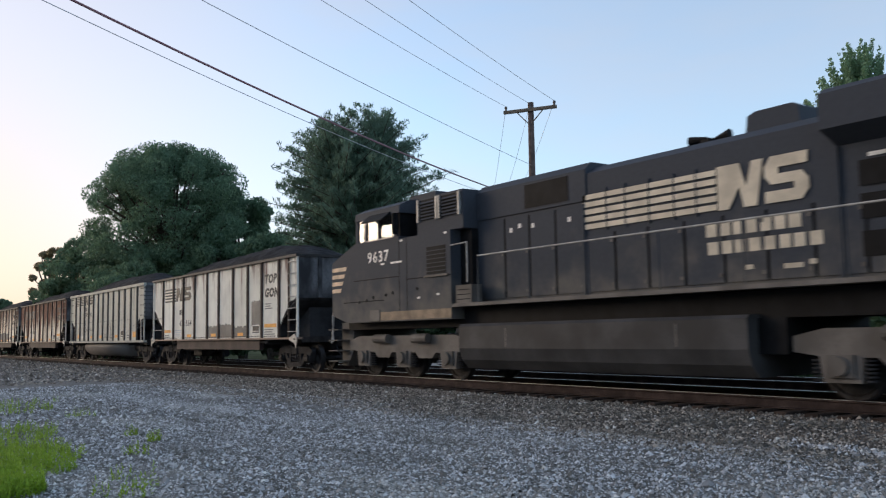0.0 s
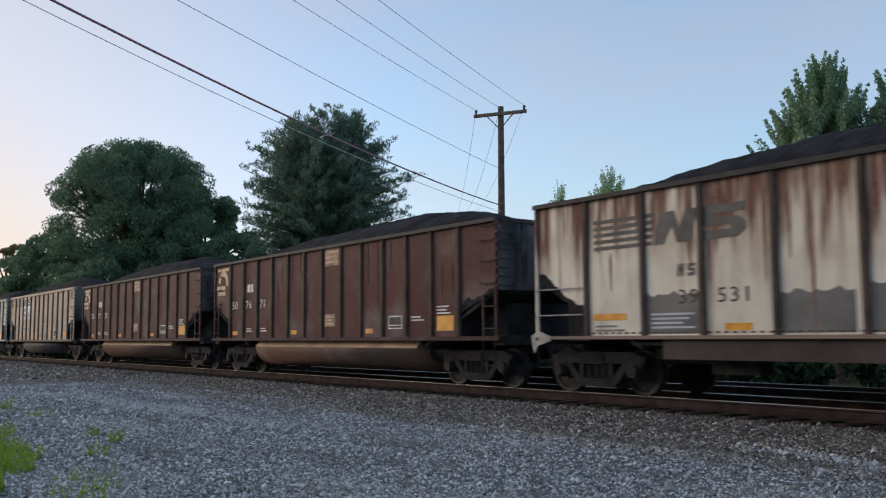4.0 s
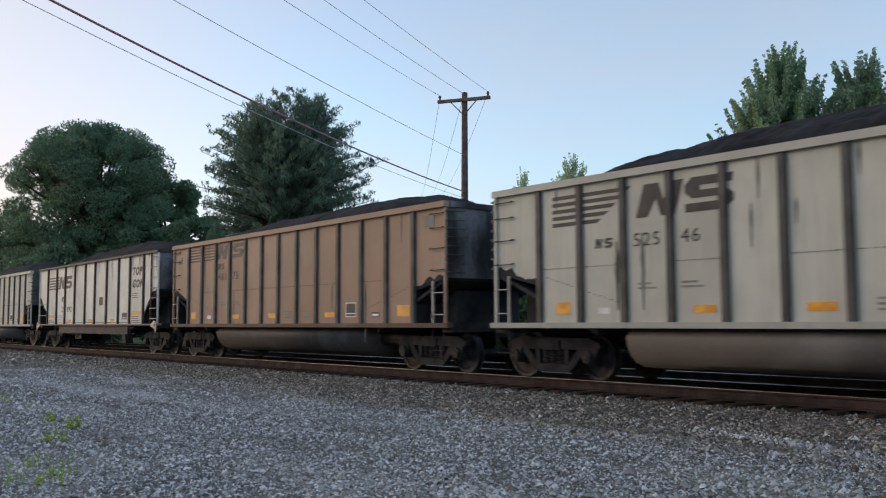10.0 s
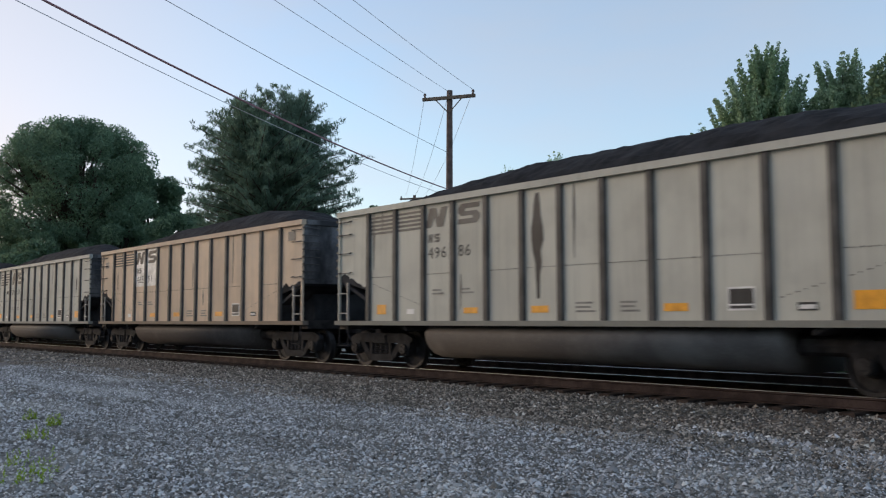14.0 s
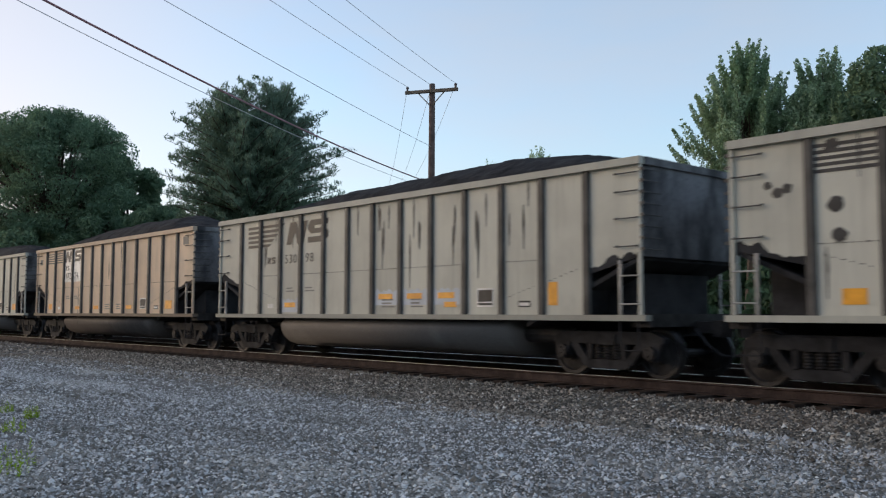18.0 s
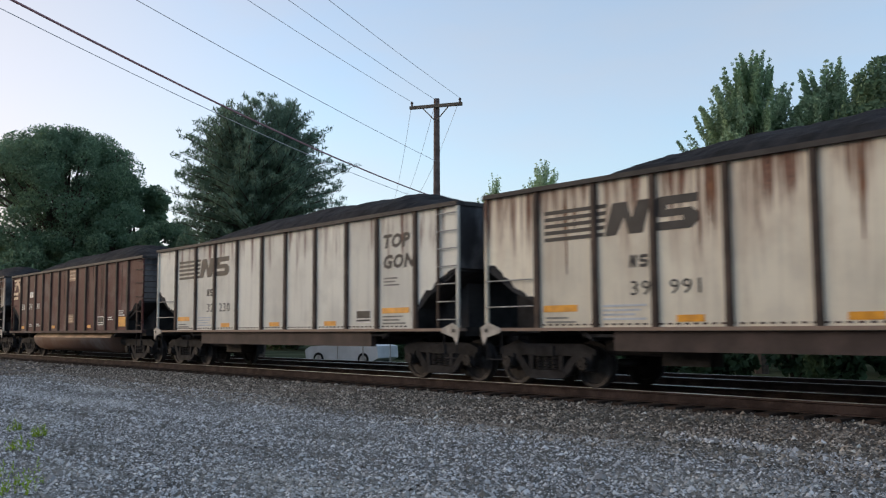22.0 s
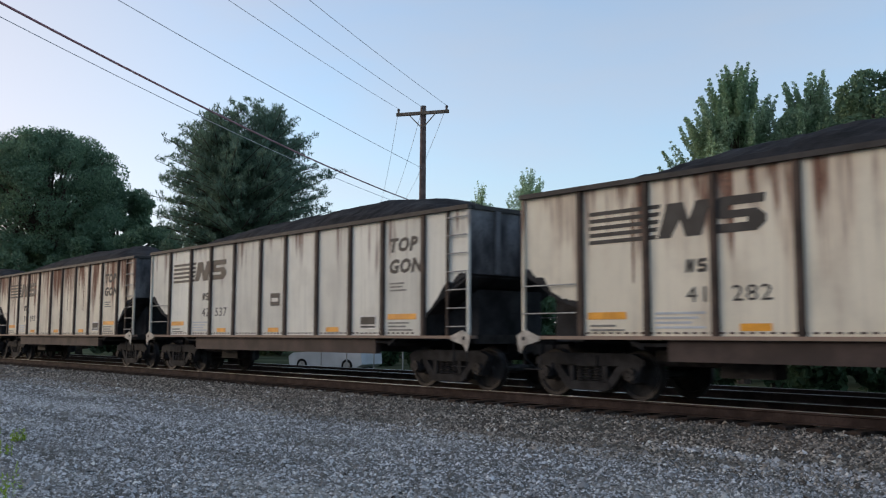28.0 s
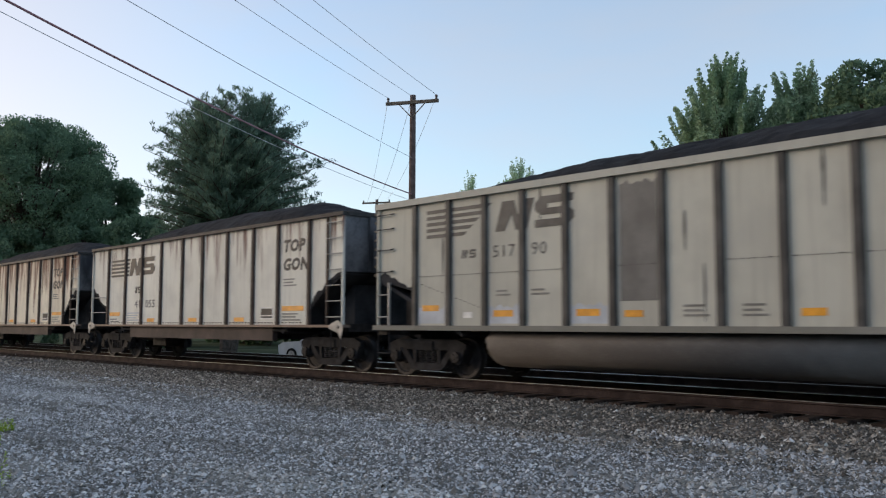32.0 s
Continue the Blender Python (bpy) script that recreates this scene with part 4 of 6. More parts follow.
def freight_car(n):
    kind, colour, rust, style, number, note = CARS[n]
    T = TYPES[kind]
    L = T["length"]
    h = L / 2
    start = -REAR[n] + h
    word = COLOUR_WORD.get(colour, "pale grey")
    form = "round-bottomed steel coal gondola" if kind != "flat" else "flat-bottomed steel coal gondola"
    worn = " streaked with heavy rust" if rust > 0.6 else " with rust stains" if rust > 0.2 else " with grimy ribs"
    car = tagged(new("coal_gondola"), word + " " + form + worn + ", heaped with coal", "freight car", "cars of the coal train")
    car.location = (start, YC, 0)
    rgba = (*colour, rust)
    chord = (*[c * 0.80 for c in colour], rust * 0.5)
    for name, me, role in CAR_MESH[kind]:
        ob = part(name, me, car)
        ob.color = chord if role == "chord" else rgba
        if role == "sill":
            ob.color = (*[c * (0.30 if colour in (TAN, BROWN) else (0.42, 0.8, 0.6)[n % 3]) for c in colour], rust) if kind == "tub" else (0.30, 0.215, 0.165, 0.5) if kind == "flat" else (0.06, 0.03, 0.03, 0.0)
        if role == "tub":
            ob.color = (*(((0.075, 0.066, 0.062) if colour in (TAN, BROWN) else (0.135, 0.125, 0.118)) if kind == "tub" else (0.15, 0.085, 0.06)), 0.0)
        if isinstance(role, tuple):
            ob.location = (role[1], 0, 0)
    load = part("coal_load", COAL[kind, 1 + (n * 3) % 4], car, "heaped black coal")
    level = {20: 0.9, 11: 0.8, 4: 0.95, 36: 0.85, 22: 1.12}.get(n, 1.0)
    load.scale = (1, 1, level)
    load.rotation_euler = (0, 0, math.pi if n == 22 else 0)
    load.location = (0, 0, (1 - level) * (T["top"] - 0.06))
    for at in (-6.17, 6.17):
        add_truck(car, at, start)
    for i in (0, 1):
        part("soot_stain", SOOT[kind][2 * ((n + i) % 3) + i], car, "black coal grime")
    ribs = [u - h for u in rib_places(kind)]
    bay = lambda i: ribs[i - 1] + 0.10 if i else -h + 0.1
    if kind == "tub":
        dark = "black" if n % 3 else "faded"
        if style == "split":
            logo(car, "split", ribs[0], 3.08, dark)
            letters(car, "lettering", number[0], bay(3) + 0.05, 2.42, 0.24, "black", 1.1)
            letters(car, "lettering", number[1], bay(4) + 0.05, 2.42, 0.24, "black", 1.1)
            mark(car, "reporting_mark", bay(3) + 0.05, 2.76, 0.40, 0.18, dark)
        elif style == "horse":
            logo(car, "horse", ribs[0] + 0.35, 2.86, dark)
            mark(car, "reporting_mark", bay(2) + 0.25, 2.40, 0.42, 0.17, dark)
            letters(car, "lettering", number[0], bay(3) + 0.10, 2.38, 0.23, dark, 1.1)
            letters(car, "lettering", number[1], bay(4) + 0.10, 2.38, 0.23, dark, 1.1)
        else:
            mark(car, "sign_panel", -h + 0.14, 2.35, 0.95, 1.18, "green", "dark green sign panel")
            o = mark(car, "sign_lettering", -h + 0.30, 3.02, 0.6, 0.16, "yellow")
            o.location.y -= 0.004
            o = mark(car, "sign_lettering", -h + 0.22, 2.86, 0.75, 0.13, "yellow")
            o.location.y -= 0.004
            letters(car, "lettering", number[0], bay(3) + 0.05, 2.42, 0.24, "faded", 0.9)
        if note == "window":
            mark(car, "stencil_square", -h + 0.35, 3.08, 0.32, 0.22, "patch")
            mark(car, "stencil_square", h - 0.80, 3.20, 0.36, 0.25, "patch")
            if n != 11:
                for b in (3, 4):
                    o = mark(car, "pale_patch", bay(b) - 0.02, 2.30, 0.86, 1.28, "white", "paler repainted field")
                    o.location.y += 0.0035
        # row of rivets half way up each bay, and a diagonal row
        for b in range(1, 13):
            rows = LOGO.setdefault("rivets", build("panel_seam", "rib", lambda bm: [box(bm, 0.108 * i, 0.108 * i + (0.06, 0.035, 0.045)[i % 3], -0.004, 0.003, 0, (0.02, 0.014)[i % 2]) for i in range(8)]))
            if (b * 5 + n) % 9 < 7:
                o = part("panel_seam", rows, car)
                o.location = (bay(b) + 0.02, FACE, 2.08)
                tagged(o, kind="stuff")
        dots = LOGO.setdefault("diagonal", build("rivet_row", "rib", lambda bm: [box(bm, 0.125 * i, 0.125 * i + (0.045, 0.025)[i % 2], -0.004, 0.003, 0.036 * i, 0.036 * i + 0.018) for i in range(6)]))
        back = LOGO.setdefault("diagonal_back", build("rivet_row", "rib", lambda bm: [box(bm, 0.125 * i, 0.125 * i + (0.045, 0.025)[i % 2], -0.004, 0.003, -0.036 * i, 0.018 - 0.036 * i) for i in range(6)]))
        for b, z, me in ((11, 1.42, dots), (12, 1.70, dots), (1, 1.92, back), (2, 1.62, back)):
            o = part("rivet_row", me, car)
            o.location = (bay(b) + 0.08, FACE, z)
            tagged(o, kind="stuff")
        sizes = ((6, 0.36, 0.11), (9, 0.36, 0.11)) if note == "yellow" else ((1, 0.34, 0.22), (4, 0.42, 0.12), (6, 0.44, 0.13), (9, 0.46, 0.13), (12, 0.48, 0.26))
        for b, w, tall in sizes:
            if (n * 7 + b) % 11 != 3:
                mark(car, "reflector", bay(b) + 0.12 + 0.1 * ((n + b) % 3), 1.24, w, tall, "yellow")
        rnd0 = random.Random(n + 7)
        if note == "yellow":
            for b in (3, 7, 8, 9) if n == 20 else (1, 3, 5):
                up = 0.16 if b > 6 else 0.0
                o = mark(car, "pale_patch", bay(b), 1.13 + up, 0.78, 0.32, "bluish")
                o.location.y += 0.0035
                mark(car, "reflector", bay(b) + 0.12, 1.26 + up + 0.12 * (b == 1), 0.5, 0.12, "yellow")
            mark(car, "reflector", bay(12) + 0.05, 1.26, 0.22, 0.42, "yellow")
            if n != 20:
                mark(car, "grey_patch", bay(6) + 0.05, 1.5, 0.72, 1.95, "patch").location.y += 0.0035
            for k in range(16 if n == 20 else 0):
                streak(car, bay(rnd0.randint(7, 11)) + rnd0.uniform(0.05, 0.7), rnd0.uniform(2.6, 3.5), rnd0.uniform(0.5, 1.3), "black" if k % 2 else "streak", rnd0.randint(0, 5))
        if n == 19:
            for dx, z, r in ((0.62, 2.98, 0.06), (0.78, 2.86, 0.08), (0.92, 2.92, 0.07), (1.62, 2.62, 0.11), (1.66, 2.20, 0.10), (1.58, 3.45, 0.10)):
                splat(car, -h + dx, z, r, "black")
        stencil_frame(car, bay(10) + 0.25, 1.24, 0.46, 0.36)
        mark(car, "builders_plate", bay(11) + 0.34, 1.23, 0.30, 0.12, "black")
        mark(car, "plate_face", bay(11) + 0.365, 1.255, 0.25, 0.06, "white").location.y -= 0.003
        mark(car, "builders_plate", bay(2) + 0.3, 1.24, 0.26, 0.11, "white")
        small_lines(car, bay(7) + 0.25, 1.24, 0.45, 3)
        small_lines(car, bay(8) + 0.25, 1.24, 0.40, 3)
        small_lines(car, bay(3) + 0.2, 1.65, 0.36, 2)
        small_lines(car, bay(4) + 0.1, 1.65, 0.42, 2)
        rnd = random.Random(n)
        for k in range(rnd.randint(3, 9)):
            streak(car, bay(rnd.randint(1, 12)) + rnd.uniform(0.05, 0.75), rnd.choice((3.58, 3.58, 2.9, 2.05)), rnd.uniform(0.4, 0.95) * (1.5 if k % 2 else 0.9), "streak", rnd.randint(0, 5))
        for k, (b, dx, top, long, wide) in enumerate(RUNS.get(n, ())):
            streak(car, bay(b) + dx, top, long, "black" if k % 2 == 0 else "streak", n + k, wide)
        if note == "scrubbed":
            for u0, w in ((4.0, 1.9), (6.2, 1.3), (8.9, 1.7)):
                o = mark(car, "scrubbed_patch", u0 - h, 0.76, w, 0.11, "grab")
                o.location.y = -1.452
    elif kind == "red":
        letters(car, "lettering", number[0], ribs[0] + 0.12, 2.04, 0.25, "white", 1.15)
        letters(car, "lettering", number[1], ribs[1] + 0.14, 2.04, 0.25, "white", 1.15)
        letters(car, "lettering", number[2], ribs[2] + 0.14, 2.04, 0.25, "white", 1.15)
        mark(car, "reporting_bar", ribs[1] + 0.25, 2.55, 0.18, 0.25, "white")
        mark(car, "reporting_bar", ribs[1] + 0.49, 2.55, 0.18, 0.25, "white")
        arc = [radians(-20 + 20 * i) for i in range(11)]
        ring = [(0.40 * math.cos(q), 0.40 * math.sin(q)) for q in arc] + [(0.22 * math.cos(q), 0.22 * math.sin(q)) for q in arc[::-1]]
        o = part("emblem", shape("emblem", ring, "cream"), car, "cream ring and bars emblem")
        o.location = (-h + 0.68, FACE, 2.95)
        mark(car, "emblem_bar", -h + 0.16, 2.71, 0.70, 0.14, "cream")
        mark(car, "emblem_bar", -h + 0.23, 2.53, 0.63, 0.13, "cream")
        mark(car, "name_bar", -h + 0.2, 3.34, 0.9, 0.10, "cream")
        for z0, z1, wide in ((3.05, 3.55, 0.80), (1.40, 1.74, 0.56)):
            mark(car, "stencil_square", ribs[6] + 0.14, z0, wide, z1 - z0, "dim_cream")
            for i in range(3):
                o = mark(car, "stencil_line", ribs[6] + 0.18, z0 + (z1 - z0) * (0.15 + 0.28 * i), wide - 0.1 - 0.1 * (i % 2), 0.05, "cream")
                o.location.y -= 0.003
        stencil_frame(car, ribs[9] + 0.25, 1.30, 0.58, 0.32)
        mark(car, "reflector", ribs[11] + 0.2, 1.24, 0.62, 0.34, "yellow")
        small_lines(car, ribs[11] + 0.2, 1.62, 0.5, 3, "white")
        small_lines(car, ribs[10] + 0.2, 1.48, 0.5, 2, "white")
        for b in (0, 4, 8):
            mark(car, "reflector", ribs[b] + 0.2, 1.2, 0.35, 0.12, "yellow")
        small_lines(car, ribs[1] + 0.2, 1.30, 0.45, 2, "white")
        small_lines(car, ribs[2] + 0.2, 1.30, 0.45, 2, "white")
        rnd = random.Random(n)
        for k in range(14):
            streak(car, ribs[rnd.randint(0, 11)] + rnd.uniform(0.12, 0.9), rnd.choice((3.5, 3.5, 2.8)), rnd.uniform(0.5, 1.9), "dark_run", rnd.randint(0, 5))
    else:
        dark = "black" if rust < 0.5 else "faded"
        logo(car, "long", ribs[0] + 0.20, 2.66, dark, 0.98)
        letters(car, "lettering", number[0], ribs[1] + 0.72, 1.63, 0.24, "black", 1.2)
        letters(car, "lettering", number[1], ribs[2] + 0.27, 1.63, 0.24, "black", 1.2)
        mark(car, "reporting_mark", ribs[1] + 0.72, 2.09, 0.40, 0.21, dark)
        for word_, z in (("TOP", 2.91), ("GON", 2.45)):
            letters(car, "lettering", word_, ribs[8] + 0.20, z, 0.28, "black", 1.12, 0.2, 0.018)
        mark(car, "reflector", ribs[0] + 0.14, 1.38, 0.80, 0.12, "yellow")
        mark(car, "reflector", ribs[8] + 0.18, 1.44, 0.95, 0.12, "yellow")
        for b in (2, 4, 6):
            mark(car, "reflector", ribs[b] + 0.40, 1.18, 0.50, 0.11, "yellow")
        stencil_frame(car, ribs[7] + 0.38, 1.24, 0.58, 0.30)
        small_lines(car, ribs[8] + 0.2, 1.20, 0.8, 3)
        small_lines(car, ribs[0] + 0.2, 1.18, 0.7, 2)
        small_lines(car, ribs[1] + 0.15, 1.22, 0.9, 4, "bluish")
        small_lines(car, ribs[8] + 0.25, 2.05, 0.55, 3)
        o = part("panel_seam", LOGO.setdefault("sillrivets", build("panel_seam", "rib_rust", lambda bm: [box(bm, 0.16 * i, 0.16 * i + 0.08, -0.004, 0.003, 0, 0.03) for i in range(72)])), car)
        o.location = (ribs[0] + 0.1, FACE, 1.135)
        tagged(o, kind="stuff")
        rnd = random.Random(n + 50)
        if rust > 0.3:
            for k in range(int(rust * 26)):
                streak(car, ribs[rnd.randint(0, 8)] + rnd.uniform(0.12, 1.2), rnd.choice((3.56, 3.56, 3.3, 2.6)), rnd.uniform(0.4, 1.7), "rust_run", rnd.randint(0, 5))
        if note == "patched":
            lo = 0.62 if n == 3 else 0.38
            for b in ((4, 5, 6) if n == 0 else (1, 3, 4, 5, 6)):
                o = mark(car, "grey_patch", ribs[b] + 0.08, 1.13, 1.15, lo + 0.05 * (b % 3), "patch", "grey overpainted patch")
                o.location.y += 0.0035
            if n == 0:
                o = mark(car, "grey_patch", ribs[7] + 0.3, 1.5, 0.75, 0.85, "patch")
                o.location.y += 0.0035
        if n in (12, 32):
            mark(car, "placard", (7.2 if n == 32 else 8.43) - h, 1.85, 0.44, 0.32, "black", "small black placard")
            if n == 32:
                mark(car, "placard_mark", 7.27 - h, 1.95, 0.30, 0.10, "white").location.y -= 0.003
        if note == "spots":
            for b, dx, z, r in ((3, 0.75, 1.85, 0.11), (4, 0.5, 1.92, 0.24), (8, 0.6, 2.05, 0.27)):
                splat(car, ribs[b] + dx, z, r)
            mark(car, "pale_patch", ribs[1] + 0.5, 1.55, 0.78, 0.6, "bluish").location.y += 0.0038
            mark(car, "pale_patch", ribs[2] + 0.06, 1.55, 0.95, 0.6, "bluish").location.y += 0.0038
        if note == "holes":
            for b, dx, z, r in ((3, 0.7, 1.70, 0.29), (4, 0.3, 1.8, 0.16), (6, 0.6, 1.85, 0.30), (7, 0.95, 1.95, 0.26), (8, 0.75, 1.98, 0.25)):
                splat(car, ribs[b] + dx, z, r)
            for k in range(14):
                streak(car, ribs[rnd.randint(0, 8)] + rnd.uniform(0.12, 1.2), rnd.uniform(2.4, 3.5), rnd.uniform(0.6, 1.6), "dark_run", rnd.randint(0, 5))
    TRAIN.append((car, start))


for n in range(len(CARS)):
    freight_car(n)


# ---- locomotive ----
def locomotive():
    L = 21.9
    h = L / 2
    start = -23.0 + h
    loco = tagged(new("locomotive"), "dusty black diesel locomotive with white stripes on its long hood", "locomotive")
    loco.location = (start, YC, 0)
    X = lambda u: u - h
    P = lambda *pts: [(X(u), z) for u, z in pts]
    add_box = lambda name, mat, u0, u1, y0, y1, z0, z1, label="": part(name, boxes(name, mat, (X(u0), X(u1), y0, y1, z0, z1)), loco, label)
    # near-black underframe paints in the deep shadow below the walkway
    add_box("underframe", "grille", 0.3, 21.6, -1.12, 1.12, 1.28, 1.72)
    add_box("walkway", "loco_dust", 6.0, 21.4, -1.52, 1.52, 1.744, 1.82, "dusty walkway edge")
    cab = part("cab", build("cab", "loco_body", lambda bm: prism(bm, P((0.90, 1.47), (0.02, 1.70), (0.02, 3.20), (1.40, 3.66), (3.66, 3.66), (3.66, 1.47)), -1.5, 1.5)), loco)
    part("cab_roof", build("cab_roof", "loco_body", lambda bm: prism(bm, [(-1.52, 4.26), (-1.50, 4.46), (-1.2, 4.60), (-0.8, 4.66), (0.8, 4.66), (1.2, 4.60), (1.50, 4.46), (1.52, 4.26)], X(1.42), X(3.72), "x")), cab)
    part("rear_bulkhead", boxes("rear_bulkhead", "grille", (X(3.56), X(3.655), -1.46, 1.46, 3.662, 4.258)), cab)
    for y in (-1.5, 1.42):
        for u0, u1 in ((1.42, 1.54), (1.88, 1.96), (2.66, 2.72), (3.44, 3.55)):
            part("window_post", boxes("window_post", "loco_body", (X(u0), X(u1), y, y + 0.08, 3.662, 4.258)), cab)
        for u0, u1 in ((1.56, 1.87), (1.97, 2.65), (2.73, 3.43)):
            part("window_pane", boxes("window_pane", "glass", (X(u0), X(u1), y + 0.03, y + 0.036, 3.664, 4.256)), cab, "clear cab window")
    part("window_frame", boxes("window_frame", "grab", (X(1.96), X(1.99), -1.515, -1.502, 3.66, 4.24), (X(2.63), X(2.66), -1.515, -1.502, 3.66, 4.24), (X(3.41), X(3.44), -1.515, -1.502, 3.66, 4.24), (X(1.99), X(3.41), -1.515, -1.502, 3.64, 3.67)), cab, "bright window frame")
    part("sun_shade", build("sun_shade", "grille", lambda bm: prism(bm, [(-1.522, 4.34), (-1.80, 4.12), (-1.80, 4.09), (-1.522, 4.26)], X(2.2), X(3.3), "x")), cab)
    part("front_post", boxes("front_post", "loco_body", (X(1.42), X(1.5), -0.1, 0.1, 3.662, 4.258)), cab)
    add_box("roof_hatch", "loco_body", 1.9, 3.2, -0.7, 0.7, 4.662, 4.72)
    add_box("cooling_unit", "loco_body", 3.3, 4.5, -0.9, 0.9, 4.502, 4.76)
    add_box("lower_body", "loco_body", 3.66, 5.95, -1.5, 1.5, 1.47, 3.58)
    t = part("cab_number", text_mesh("9637", "white", 0.29, 0.0, 1.22, 0.006), loco)
    t.location = (X(2.06), -1.506, 3.06)
    for u, z, w in ((2.75, 2.96, 0.18), (3.25, 2.96, 0.55)):
        add_box("small_lettering", "white", u, u + w, -1.505, -1.502, z, z + 0.05)
    for i in range(4):
        z = 2.34 + 0.20 * i
        part("nose_stripe", build("nose_stripe", "cream", lambda bm: prism(bm, P((0.025, z), (0.52 + 0.10 * i, z), (0.58 + 0.10 * i, z + 0.11), (0.025, z + 0.11)), -1.505, -1.502)), cab)
        part("nose_stripe", boxes("nose_stripe", "cream", (X(0.013), X(0.017), -1.5, 1.5, z, z + 0.11)), cab)
    for u0, u1, z in ((1.3, 3.6, 2.60), (0.7, 2.9, 2.02), (4.0, 5.94, 2.50)):
        add_box("seam", "grille", u0, u1, -1.505, -1.501, z, z + 0.025)
    for u in (3.66, 4.02):
        add_box("seam", "grille", u, u + 0.02, -1.505, -1.501, 1.5, 3.57)
    for u, z in ((1.6, 2.02), (2.0, 2.05), (2.35, 2.12), (3.0, 2.16), (3.35, 2.2), (4.5, 2.25)):
        part("bolt", build("bolt", "grille", lambda bm: tube(bm, (X(u), -1.49, z), (X(u), -1.518, z), 0.04, 8)), cab)
    for u, z in ((4.5, 2.0), (5.35, 2.05), (3.72, 3.5), (5.7, 3.5)):
        add_box("warning_label", "white", u, u + 0.12, -1.505, -1.502, z, z + 0.05)
    add_box("lower_stripe", "loco_rail", 2.6, 5.95, -1.506, -1.502, 1.50, 1.72, "worn brassy lower stripe")
    add_box("step_plate", "loco_dust", 2.2, 2.7, -1.53, -1.502, 1.50, 1.78)
    add_box("mirror", "grille", 3.60, 3.64, -1.66, -1.53, 3.70, 4.25)
    add_box("sill_ledge", "loco_dust", 4.85, 5.85, -1.54, -1.502, 2.50, 2.55)
    add_box("side_grille", "grille", 4.94, 5.76, -1.508, -1.502, 2.57, 3.24, "black ventilation grille")
    for i in range(6):
        add_box("grille_slat", "loco_body", 4.94, 5.76, -1.514, -1.509, 2.63 + 0.10 * i, 2.65 + 0.10 * i)
    # equipment cabinet behind the cab
    add_box("cabinet", "loco_body", 4.46, 6.40, -1.44, 1.44, 3.582, 4.50)
    for u0, u1 in ((4.58, 5.33), (5.50, 6.26)):
        add_box("vent", "grille", u0, u1, -1.448, -1.442, 3.93, 4.44)
        for i in range(6):
            part("louvre", build("louvre", "loco_body", lambda bm: prism(bm, [(-1.449, 3.96 + 0.08 * i), (-1.49, 3.94 + 0.08 * i), (-1.49, 3.95 + 0.08 * i), (-1.449, 3.99 + 0.08 * i)], X(u0), X(u1), "x")), loco)
        for u in (u0 - 0.06, u1):
            add_box("vent_frame", "grab", u, u + 0.06, -1.50, -1.442, 3.90, 4.46)
    box_ = add_box("step_box", "loco_dust", 6.15, 6.75, -1.50, -1.20, 1.824, 2.24, "small pale louvred box")
    for i in range(3):
        part("louvre", boxes("louvre", "grille", (X(6.2), X(6.7), -1.504, -1.501, 1.90 + 0.11 * i, 1.92 + 0.11 * i)), box_)
    # the shade inside the doorway is put into this box's black
    add_box("door_recess", "grille", 5.953, 6.40, -1.20, 1.2, 1.824, 3.578, "doorway recess with its shade painted near-black")
    part("grab_rail", build("grab_rail", "grab", lambda bm: [tube(bm, (X(5.97), -1.5, 3.2), (X(6.6), -1.5, 3.22), 0.016, 6), tube(bm, (X(6.6), -1.5, 3.22), (X(6.6), -1.5, 2.3), 0.016, 6)]), loco)
    # long hood
    hood = part("long_hood", build("long_hood", "loco_body", lambda bm: prism(bm, [(-1.0, 1.824), (-1.0, 4.30), (-0.72, 4.46), (0.72, 4.46), (1.0, 4.30), (1.0, 1.824)], X(6.40), X(21.3), "x")), loco)
    for i in range(17):
        u = 6.6 + 0.85 * i
        tall = 3.68 if u + 0.81 < 10.0 else 3.05
        part("hood_door", boxes("hood_door", "loco_body", (X(u), X(u + 0.78), -1.022, -1.002, 1.90, tall)), hood)
        part("door_seam", boxes("door_seam", "grille", (X(u + 0.785), X(u + 0.825), -1.012, -1.002, 1.90, tall)), hood)
        for z in (2.0, 2.85):
            part("door_latch", boxes("door_latch", "loco_dust", (X(u + 0.70), X(u + 0.76), -1.04, -1.023, z, z + 0.06)), hood)
    part("hood_grille", boxes("hood_grille", "grille", (X(8.15), X(9.55), -1.040, -1.033, 3.82, 4.34)), hood, "black air intake screen")
    part("brake_grid_housing", build("brake_grid_housing", "loco_body", lambda bm: prism(bm, [(-1.004, 3.74), (-1.03, 3.75), (-1.03, 4.40), (-0.85, 4.56), (0.85, 4.56), (1.03, 4.40), (1.03, 3.75), (1.004, 3.74)], X(6.403), X(10.05), "x")), loco)
    add_box("hood_edge", "loco_body", 9.90, 10.0, -1.06, -1.002, 1.83, 3.70)
    for i in range(5):
        part("hood_stripe", build("hood_stripe", "loco_white", lambda bm: prism(bm, P((9.95, 3.16 + 0.15 * i), (13.25, 3.16 + 0.15 * i), (13.25, 3.26 + 0.15 * i), (9.95, 3.26 + 0.15 * i)), -1.03, -1.024)), hood, "white hood stripe")
    for u in (10.6, 11.1, 11.7, 12.3, 12.8):
        part("hood_seam", boxes("hood_seam", "loco_body", (X(u), X(u + 0.03), -1.036, -1.004, 3.10, 3.95)), hood)
